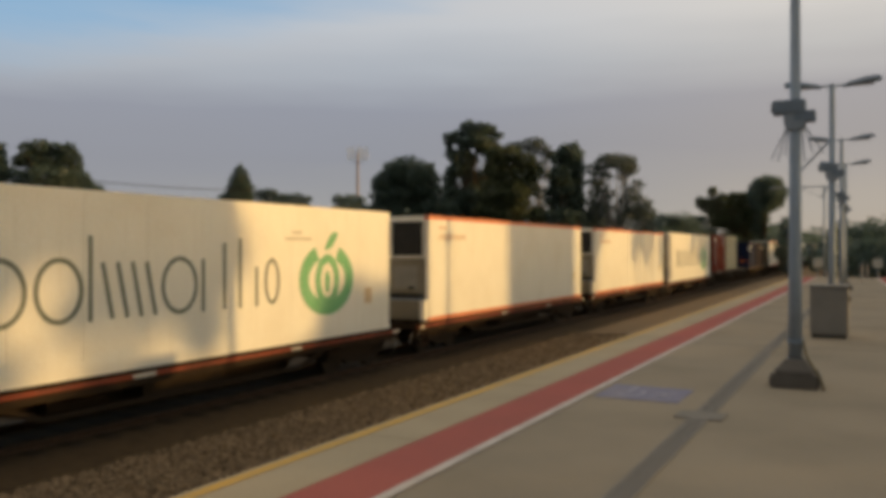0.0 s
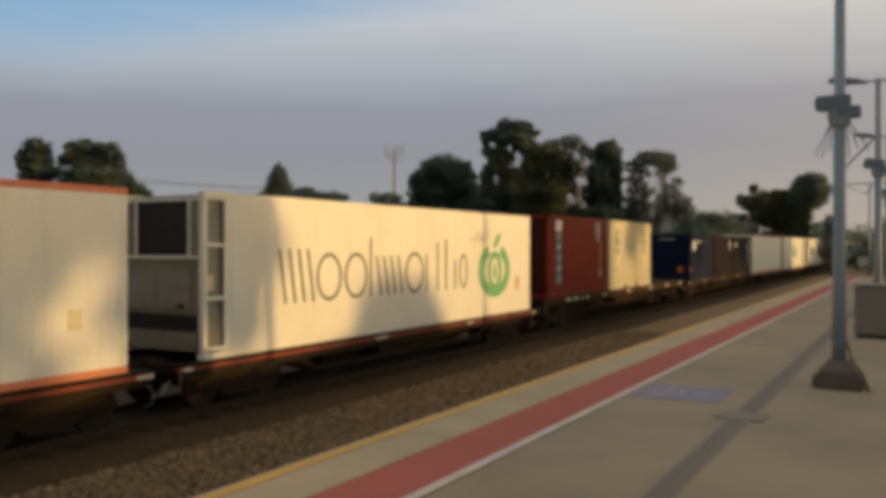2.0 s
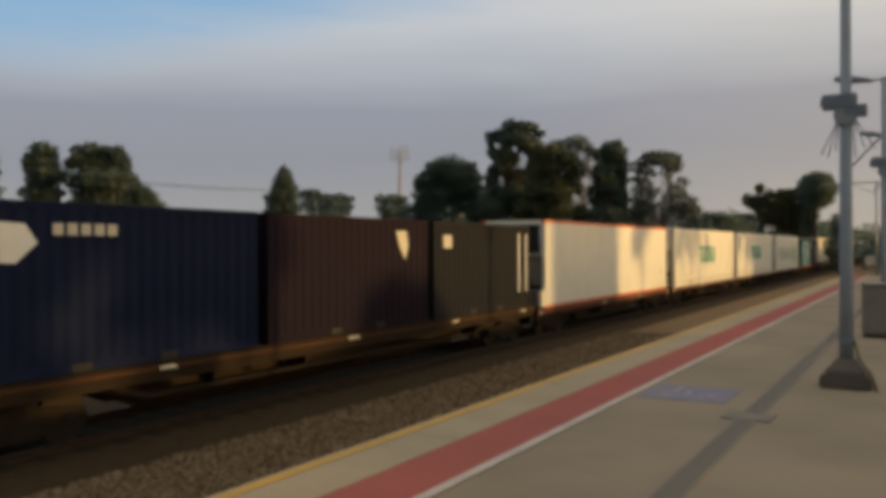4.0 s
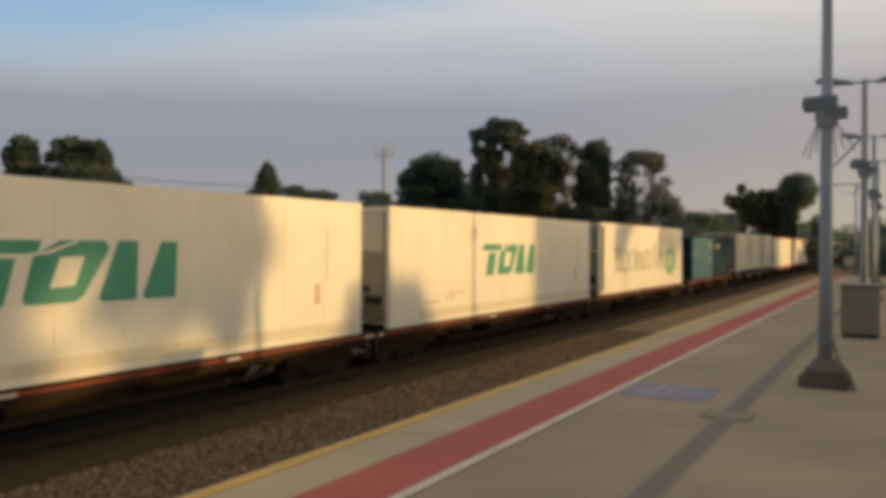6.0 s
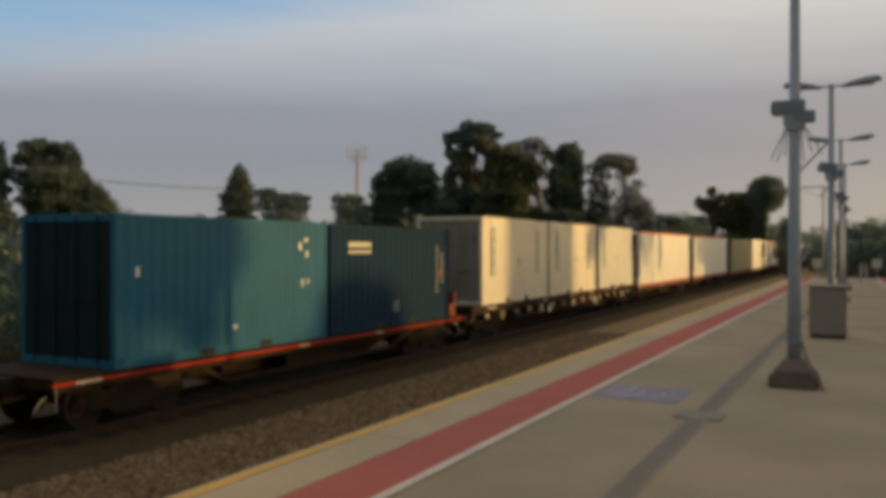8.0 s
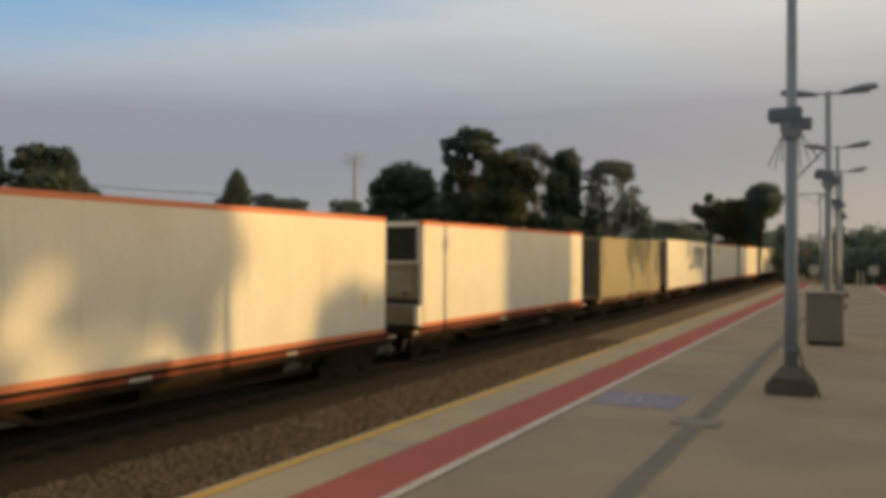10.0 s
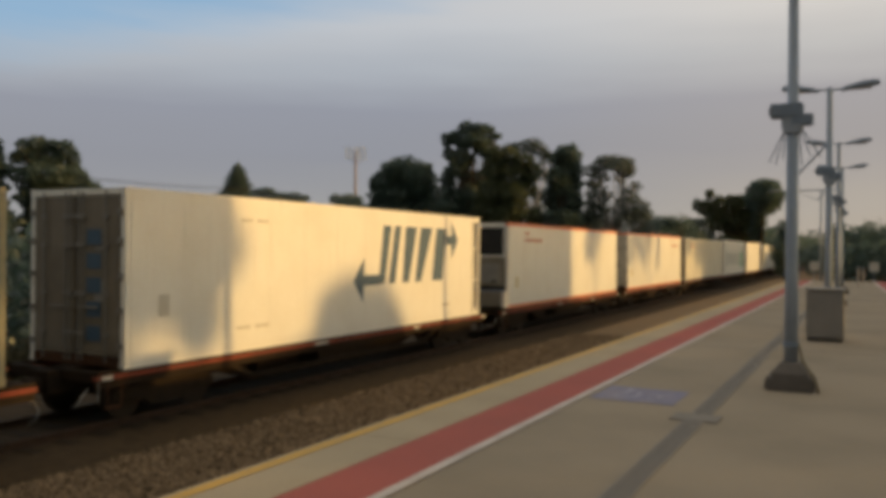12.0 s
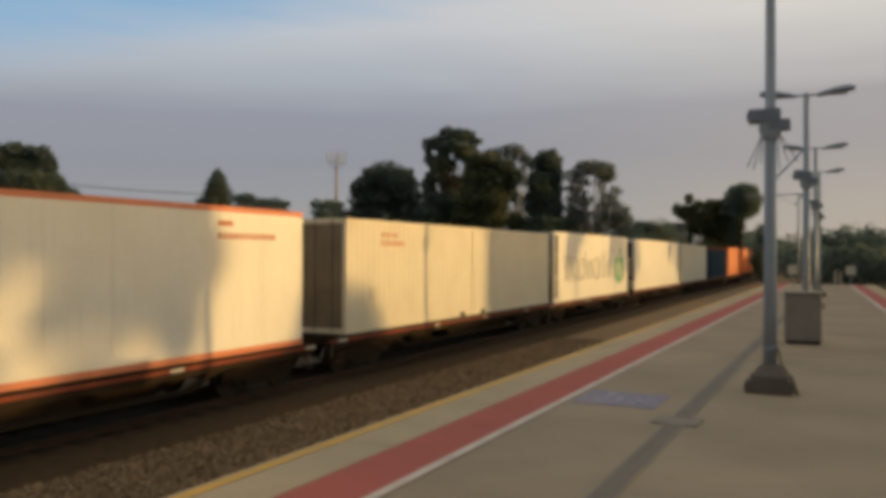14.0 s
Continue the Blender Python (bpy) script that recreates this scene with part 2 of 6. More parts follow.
DRAINBED = material("drain_bed", (0.10, 0.09, 0.07), None, 0.9, scale=2, fine=60)
GALV = material("galvanised_pole", (0.265, 0.30, 0.335), (0.205, 0.23, 0.25), 0.5, 0.2, scale=3, fine=50, bump=0.08, streak=0.4)
DARKMETAL = material("slate_grey_metal", (0.18, 0.22, 0.265), (0.145, 0.175, 0.205), 0.55, 0.0, scale=5, fine=60, bump=0.1)
BASEPAINT = material("weathered_base_plate", (0.125, 0.106, 0.086), (0.082, 0.07, 0.056), 0.8, 0.05, scale=4, fine=50, bump=0.25)
BINPAINT = material("grey_bin_panel", (0.235, 0.212, 0.178), (0.175, 0.158, 0.132), 0.65, 0.1, scale=3, fine=50, bump=0.1, streak=0.3)
CABLE = material("black_yellow_cable", (0.08, 0.06, 0.02), (0.20, 0.13, 0.03), 0.6, scale=30, fine=80, bump=0.1)
LAMPGLASS = material("lamp_lens", (0.42, 0.44, 0.45), None, 0.25, scale=3, fine=30, bump=0.0)
BALLAST = material("ballast_stone", (0.205, 0.138, 0.074), (0.118, 0.083, 0.047), 0.95, scale=9, fine=45, bump=0.9, amount=0.9, spec=0.08)
# Darker ballast for the track: the shade below the train is in this colour.
SHADED_BED = material("shaded_ballast", (0.060, 0.041, 0.022), (0.037, 0.026, 0.015), 1.0, scale=5, fine=45, bump=0.5, amount=0.9, spec=0.05)
STONE = material("ballast_piece", (0.220, 0.153, 0.087), (0.124, 0.088, 0.051), 0.95, scale=14, fine=60, bump=0.4, amount=0.8, vary=0.55, spec=0.08)
EARTH = material("dry_ground", (0.05, 0.042, 0.022), (0.03, 0.032, 0.016), 0.95, scale=0.4, fine=12, bump=0.6, amount=0.9, spec=0.08)
RAILSTEEL = material("rail_steel", (0.070, 0.042, 0.025), (0.045, 0.030, 0.019), 0.7, 0.2, scale=6, fine=60, bump=0.1, spec=0.1)
# Concrete darkened to match the bed, with the train's shade in its colour.
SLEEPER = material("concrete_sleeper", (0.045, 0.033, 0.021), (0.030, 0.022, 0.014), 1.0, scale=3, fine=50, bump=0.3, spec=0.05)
WALLFACE = material("platform_wall", (0.30, 0.27, 0.23), (0.18, 0.16, 0.13), 0.9, scale=1.0, fine=30, bump=0.3, streak=0.6)
LEAF_DARK = material("dark_leaves", (0.092, 0.128, 0.098), (0.094, 0.124, 0.080), 0.4, scale=0.5, fine=6, bump=0.0, vary=0.3, spec=0.7, through_light=0.5)
LEAF_OLIVE = material("olive_leaves", (0.108, 0.122, 0.056), (0.115, 0.122, 0.056), 0.45, scale=0.5, fine=6, bump=0.0, vary=0.3, spec=0.6, through_light=0.5)
LEAF_GUM = material("gum_leaves", (0.104, 0.124, 0.098), (0.108, 0.122, 0.086), 0.4, scale=0.5, fine=6, bump=0.0, vary=0.3, spec=0.7, through_light=0.5)
LEAF_DRY = material("dry_rusty_leaves", (0.24, 0.150, 0.115), (0.20, 0.135, 0.10), 0.7, scale=0.5, fine=6, bump=0.0, vary=0.3, spec=0.1, through_light=0.5)
BRICK = material("brown_brickwork", (0.24, 0.12, 0.075), (0.17, 0.085, 0.055), 0.9, scale=2.0, fine=14, bump=0.4)
BARK = material("brown_bark", (0.10, 0.075, 0.05), (0.06, 0.045, 0.03), 0.95, scale=2, fine=20, bump=0.6, spec=0.08)
PALEBARK = material("pale_gum_bark", (0.46, 0.41, 0.34), (0.28, 0.23, 0.18), 0.85, scale=2, fine=20, bump=0.3)
MASTPAINT = material("weathered_mast_paint", (0.30, 0.23, 0.20), (0.22, 0.17, 0.15), 0.7, 0.1, scale=1, fine=20, bump=0.05)
AERIAL = material("white_aerial_cover", (0.82, 0.80, 0.78), (0.74, 0.72, 0.70), 0.4, scale=1, fine=20, bump=0.02)
HOUSEWALL = material("house_render", (0.36, 0.32, 0.26), (0.28, 0.25, 0.2), 0.85, scale=1, fine=20, bump=0.2)
ROOFTILE = material("roof_tiles", (0.16, 0.09, 0.065), (0.10, 0.07, 0.055), 0.85, scale=2, fine=12, bump=0.5)
GLASSDARK = material("dark_window_glass", (0.03, 0.035, 0.04), None, 0.1, scale=2, fine=20, bump=0.0)

# ---- mesh helpers ----


class Shape:
    """Collects faces for one mesh."""

    def __init__(self):
        self.v, self.f = [], []

    def face(self, pts):
        k = len(self.v)
        self.v += [tuple(p) for p in pts]
        self.f.append(tuple(range(k, k + len(pts))))
        return self

    def box(self, x0, y0, z0, x1, y1, z1):
        k = len(self.v)
        self.v += [(x, y, z) for z in (z0, z1) for x, y in ((x0, y0), (x1, y0), (x1, y1), (x0, y1))]
        self.f += [tuple(k + i for i in q) for q in ((3, 2, 1, 0), (4, 5, 6, 7), (0, 1, 5, 4), (1, 2, 6, 5), (2, 3, 7, 6), (3, 0, 4, 7))]
        return self

    def tube(self, points, radii, n=8, caps=True):
        pts = [Vector(p) for p in points]
        if isinstance(radii, (int, float)):
            radii = [radii] * len(pts)
        k = len(self.v)
        for i, p in enumerate(pts):
            d = (pts[min(i + 1, len(pts) - 1)] - pts[max(i - 1, 0)]).normalized()
            a = d.cross(Vector((0, 0, 1)) if abs(d.z) < 0.9 else Vector((1, 0, 0))).normalized()
            b = d.cross(a)
            for j in range(n):
                w = 2 * math.pi * j / n
                self.v.append(tuple(p + (a * math.cos(w) + b * math.sin(w)) * radii[i]))
        for i in range(len(pts) - 1):
            for j in range(n):
                j2 = (j + 1) % n
                self.f.append((k + i * n + j, k + i * n + j2, k + (i + 1) * n + j2, k + (i + 1) * n + j))
        if caps:
            self.f.append(tuple(k + j for j in reversed(range(n))))
            self.f.append(tuple(k + (len(pts) - 1) * n + j for j in range(n)))
        return self

    def prism(self, outline, at, depth, axis="x"):
        """A flat outline, given in two axes, drawn out along the third from at to at + depth."""
        k, n = len(self.v), len(outline)
        for d in (at, at + depth):
            for a, b in outline:
                self.v.append((d, a, b) if axis == "x" else (a, d, b) if axis == "y" else (a, b, d))
        self.f.append(tuple(k + i for i in reversed(range(n))))
        self.f.append(tuple(k + n + i for i in range(n)))
        for i in range(n):
            j = (i + 1) % n
            self.f.append((k + i, k + j, k + n + j, k + n + i))
        return self

    def mesh(self, name, mat, bevel=0.0, smooth=False):
        me = bpy.data.meshes.new(name)
        me.from_pydata(self.v, [], self.f)
        me.materials.append(mat)
        bm = bmesh.new()
        bm.from_mesh(me)
        bmesh.ops.recalc_face_normals(bm, faces=bm.faces)
        if bevel:
            bmesh.ops.bevel(bm, geom=[e for e in bm.edges if len(e.link_faces) == 2 and e.calc_face_angle(0) > 0.6],
                            offset=bevel, segments=2, affect="EDGES", clamp_overlap=True)
        bm.to_mesh(me)
        bm.free()
        if smooth:
            me.shade_smooth()
        return me


def part(name, shape, mat, parent, label="", bevel=0.0, smooth=False):
    """One mesh object under a thing or under a part."""
    ob = new(name, shape.mesh(name, mat, bevel, smooth))
    ob.parent = parent
    return tagged(ob, label) if label else ob


def shared(name, me, parent, m=None):
    ob = new(name, me)
    ob.parent = parent
    if m is not None:
        ob.matrix_basis = m
    return ob


def thing(name, label, category, m, group=""):
    ob = new(name)
    ob.empty_display_size = 0.3
    ob.matrix_basis = m
    return tagged(ob, label, category, group)


def structure(name, shape, mat, label="", bevel=0.0):
    ob = new(name, shape.mesh(name, mat, bevel))
    return tagged(ob, label, "", "", "structure")


def oval(cy, cz, ry, rz, n=20, start=0.0):
    return [(cy + ry * math.cos(start + 2 * math.pi * i / n), cz + rz * math.sin(start + 2 * math.pi * i / n)) for i in range(n)]


def ring(shape, cy, cz, ry, rz, w, at, depth, n=20, a0=0.0, a1=2 * math.pi):
    """An oval band standing on the side of a container."""
    closed = a1 - a0 > 6.28
    m = n if closed else n + 1
    k = len(shape.v)
    for i in range(m):
        a = a0 + (a1 - a0) * i / n
        c, s = math.cos(a), math.sin(a)
        for d in (at, at + depth):
            shape.v.append((d, cy + ry * c, cz + rz * s))
            shape.v.append((d, cy + (ry - w) * c, cz + (rz - w) * s))
    for i in range(n):
        p, q = k + 4 * i, k + 4 * ((i + 1) % m)
        shape.f += [(p + 2, q + 2, q + 3, p + 3), (p, q, q + 2, p + 2), (p + 1, p + 3, q + 3, q + 1)]
    return shape


def stroke(shape, a, b, w, at, depth):
    """A straight bar between two points of a container's side."""
    (ya, za), (yb, zb) = a, b
    dy, dz = yb - ya, zb - za
    l = math.hypot(dy, dz)
    ny, nz = -dz / l * w / 2, dy / l * w / 2
    return shape.prism([(ya + ny, za + nz), (ya - ny, za - nz), (yb - ny, zb - nz), (yb + ny, zb + nz)], at, depth)


# ---- ground, railway and platform ----
RAIL = -1.42
BED = -1.56
TRAIN_X = -12.47
SIDE = 1.22


def ground():
    s = Shape()
    xs = [-2500, -600, -200, -80, -40, -16.5, -8, 6, 30, 80, 200, 600, 2500]
    ys = [-800, -200, -60, 0, 60, 150, 300, 700, 1500, 3000]
    for i in range(len(xs) - 1):
        for j in range(len(ys) - 1):
            s.face([(xs[i], ys[j], -1.75), (xs[i + 1], ys[j], -1.75), (xs[i + 1], ys[j + 1], -1.75), (xs[i], ys[j + 1], -1.75)])
    structure("ground", s, EARTH, "dry brown earth with thin grass beside the railway")
    b = Shape()
    ys = list(np.linspace(-40, 450, 99))
    prof = [(-9.7, BED), (-4.2, BED), (-4.0, -1.74)]
    for j in range(len(ys) - 1):
        for (xa, za), (xb, zb) in zip(prof, prof[1:]):
            b.face([(xa, ys[j], za), (xb, ys[j], zb), (xb, ys[j + 1], zb), (xa, ys[j + 1], za)])
    structure("ballast_bed", b, BALLAST, "brown crushed stone ballast beside the railway track")
    # dark strip along the track stands in for the train's shade
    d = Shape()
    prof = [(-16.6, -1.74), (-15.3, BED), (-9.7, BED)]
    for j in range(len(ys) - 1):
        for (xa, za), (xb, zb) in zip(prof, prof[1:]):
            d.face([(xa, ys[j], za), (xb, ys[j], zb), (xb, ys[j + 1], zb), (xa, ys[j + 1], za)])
    structure("track_bed", d, SHADED_BED, "ballast under the railway track, darkened for the shade beneath the train")


def rails():
    for x in (TRAIN_X - 0.7525, TRAIN_X + 0.7525):
        s = Shape().prism([(x - 0.035, RAIL), (x - 0.035, RAIL - 0.04), (x - 0.009, RAIL - 0.055), (x - 0.009, RAIL - 0.125), (x - 0.07, RAIL - 0.14),
                           (x - 0.07, RAIL - 0.155), (x + 0.07, RAIL - 0.155), (x + 0.07, RAIL - 0.14), (x + 0.009, RAIL - 0.125), (x + 0.009, RAIL - 0.055),
                           (x + 0.035, RAIL - 0.04), (x + 0.035, RAIL)], -40, 480, "y")
        structure("rail", s, RAILSTEEL, "worn steel running rail on concrete sleepers")
    bed = tagged(new("track_sleepers"), "row of grey concrete railway sleepers half sunk in ballast", "", "", "structure")
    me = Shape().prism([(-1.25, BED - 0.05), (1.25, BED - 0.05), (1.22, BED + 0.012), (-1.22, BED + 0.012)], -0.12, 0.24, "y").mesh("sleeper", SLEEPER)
    for i in range(170):
        shared("sleeper", me, bed, pose(TRAIN_X, -10 + i * 0.68, 0))


def ballast_stones():
    """Loose stones on the bed where it lies open before the train."""
    rng = np.random.default_rng(3)
    n = 26000
    y = 4 + 26 * rng.random(n) ** 1.35
    x = -7.2 - 2.7 * rng.random(n)
    size = 0.022 + 0.03 * rng.random(n) ** 2
    base = np.array([(1, 0, 0), (-0.5, 0.87, 0.1), (-0.5, -0.87, -0.1), (0.1, 0.2, 0.8), (-0.1, 0.1, -0.7)])
    faces = np.array([(0, 1, 3), (1, 2, 3), (2, 0, 3), (1, 0, 4), (2, 1, 4), (0, 2, 4)])
    ang = rng.random(n) * 6.28
    shape = base[None] * (0.7 + 0.6 * rng.random((n, 5, 1)))
    c, s = np.cos(ang)[:, None], np.sin(ang)[:, None]
    vx = (shape[..., 0] * c - shape[..., 1] * s) * size[:, None] + x[:, None]
    vy = (shape[..., 0] * s + shape[..., 1] * c) * size[:, None] + y[:, None]
    vz = shape[..., 2] * size[:, None] + BED + size[:, None] * 0.35
    verts = np.stack([vx, vy, vz], -1).reshape(-1, 3)
    fs = (faces[None] + (np.arange(n) * 5)[:, None, None]).reshape(-1, 3)
    me = bpy.data.meshes.new("ballast_stones")
    me.from_pydata(verts.tolist(), [], fs.tolist())
    me.materials.append(STONE)
    tagged(new("ballast_stones", me), "loose brown ballast stones beside the track", "ballast", "", "stuff")


EDGE = -3.95
NEAR, FAR = -30.0, 51.0


def right_edge(y):
    return 3.15 - 0.035 * y


def strip(a, b, z, thick=0.006, y0=NEAR, y1=FAR, steps=18):
    """A thin band along the platform between two cross lines a(y) and b(y)."""
    s = Shape()
    ys = np.linspace(y0, y1, steps + 1)
    for j in range(steps):
        p, q = ys[j], ys[j + 1]
        s.face([(a(p), p, z), (b(p), p, z), (b(q), q, z), (a(q), q, z)])
    s.face([(a(y0), y0, z - thick), (b(y0), y0, z - thick), (b(y0), y0, z), (a(y0), y0, z)])
    s.face([(a(y1), y1, z - thick), (b(y1), y1, z - thick), (b(y1), y1, z), (a(y1), y1, z)])
    return s


def platform():
    s = Shape()
    ys = np.linspace(NEAR, FAR, 28)
    for p, q in zip(ys, ys[1:]):
        a, b, c, d = (EDGE, p), (right_edge(p), p), (right_edge(q), q), (EDGE, q)
        s.face([(*a, 0), (*b, 0), (*c, 0), (*d, 0)])
        s.face([(*a, -1.75), (*a, 0), (*d, 0), (*d, -1.75)])
        s.face([(*b, -1.75), (*c, -1.75), (*c, 0), (*b, 0)])
    for y in (NEAR, FAR):
        s.face([(EDGE, y, -1.75), (right_edge(y), y, -1.75), (right_edge(y), y, 0), (EDGE, y, 0)])
    structure("platform", s, CONCRETE, "worn grey-brown concrete island platform of a railway station")
    # coping slabs of both edges
    for side, name in ((0, "platform_edge_west"), (1, "platform_edge_east")):
        top = tagged(new(name), "tan concrete coping slabs along the platform's edge", "", "", "structure")
        for i in range(27):
            p, q = NEAR + 3 * i, NEAR + 3 * i + 2.988
            if side == 0:
                a, b = [(EDGE - 0.05, -3.375)] * 2
            else:
                a, b = (right_edge(p) - 0.53, right_edge(p) + 0.05), (right_edge(q) - 0.53, right_edge(q) + 0.05)
            sh = Shape()
            for zz in (0.005, -0.14):
                sh.v += [(a[0], p, zz), (a[1], p, zz), (b[1], q, zz), (b[0], q, zz)]
            sh.f += [(0, 1, 2, 3), (7, 6, 5, 4), (0, 4, 5, 1), (1, 5, 6, 2), (2, 6, 7, 3), (3, 7, 4, 0)]
            part("coping_slab", sh, COPING, top)
    structure("yellow_edge_line_west", strip(lambda y: -3.955, lambda y: -3.85, 0.010), YELLOWLINE, "worn yellow line painted along the platform's edge")
    structure("red_band_west", strip(lambda y: -3.365, lambda y: -2.84, 0.006), REDBAND, "faded red warning band along the platform")
    structure("white_line_west", strip(lambda y: -2.835, lambda y: -2.745, 0.010), WHITELINE, "worn white line beside the red band")
    structure("yellow_edge_line_east", strip(lambda y: right_edge(y) - 0.09, lambda y: right_edge(y), 0.010), YELLOWLINE, "worn yellow line along the platform's other edge")
    structure("red_band_east", strip(lambda y: right_edge(y) - 1.09, lambda y: right_edge(y) - 0.56, 0.006), REDBAND, "faded red warning band along the other edge")
    structure("white_line_east", strip(lambda y: right_edge(y) - 1.21, lambda y: right_edge(y) - 1.095, 0.010), WHITELINE, "worn white line beside the other red band")


def drain():
    """A grated drain let into the platform, with a square pit."""
    d = tagged(new("platform_drain"), "dark steel grated drain let into the platform", "", "", "structure")
    part("drain_bed", Shape().box(-1.53, -6, 0.001, -1.37, 34, 0.004), DRAINBED, d)
    for x in (-1.542, -1.37):
        part("drain_frame", Shape().box(x, -6, 0.0, x + 0.012, 34, 0.012), GRATE, d)
    me = Shape().box(-1.53, 0, 0.002, -1.37, 0.030, 0.011).mesh("grate_bar", GRATE)
    for i in range(290):
        shared("grate_bar", me, d, pose(0, 3.2 + i * 0.052, 0))
    rest = Shape()
    for i in range(300):
        rest.box(-1.53, 18.4 + i * 0.052, 0.002, -1.37, 18.43 + i * 0.052, 0.010)
    far = part("grate_bars_far", rest, GRATE, d)
    tagged(far, "", "", "", "stuff")
    for y in (14.5, 33.6):
        part("expansion_joint", Shape().box(-2.70, y, 0.001, 1.6, y + 0.05, 0.0045), GRATE, d)
    pit = Shape().box(-1.68, 7.95, 0.0, -1.24, 8.31, 0.013)
    part("pit_cover", pit, PITSTEEL, d, "square dark steel pit cover", bevel=0.003)


def boarding_sign():
    """Blue painted panel with a white wheelchair symbol and arrow on the platform."""
    t = tagged(new("boarding_panel"), "faded blue painted accessible boarding panel on the platform", "painted panel", "", "structure")
    part("blue_field", Shape().box(-2.69, 8.68, 0.002, -1.79, 9.58, 0.006), BLUEPAINT, t)
    s = Shape()
    cx, cy = -2.38, 9.1
    k = len(s.v)
    n = 18
    pts_o = [(cx + 0.16 * math.cos(a), cy + 0.22 * math.sin(a)) for a in np.linspace(-2.6, 1.0, n)]
    pts_i = [(cx + 0.11 * math.cos(a), cy + 0.17 * math.sin(a)) for a in np.linspace(-2.6, 1.0, n)]
    for (a, b), (c, d), (e, f), (g, h) in zip(pts_o, pts_o[1:], pts_i[1:], pts_i):
        s.face([(a, b, 0.0075), (c, d, 0.0075), (e, f, 0.0075), (g, h, 0.0075)])
    s.face([(cx - 0.06, cy, 0.0075), (cx - 0.01, cy, 0.0075), (cx - 0.01, cy + 0.28, 0.0075), (cx - 0.06, cy + 0.28, 0.0075)])
    s.face([(x, y, 0.0075) for x, y in oval(cx - 0.035, cy + 0.34, 0.045, 0.05, 12)])
    part("wheelchair_symbol", s, ICONPAINT, t)
    w = Shape()
    for x0, y0, x1, y1 in ((-2.14, 8.95, -1.92, 9.0), (-2.14, 9.2, -1.92, 9.25), (-2.05, 8.95, -2.0, 9.25)):
        w.face([(x0, y0, 0.0075), (x1, y0, 0.0075), (x1, y1, 0.0075), (x0, y1, 0.0075)])
    part("symbol_bars", w, ICONPAINT, t)


# ---- platform things ----
POSTS = [(-0.805, 10.45), (-0.735, 18.5), (-0.845, 27.8), (-0.96, 35.8)]


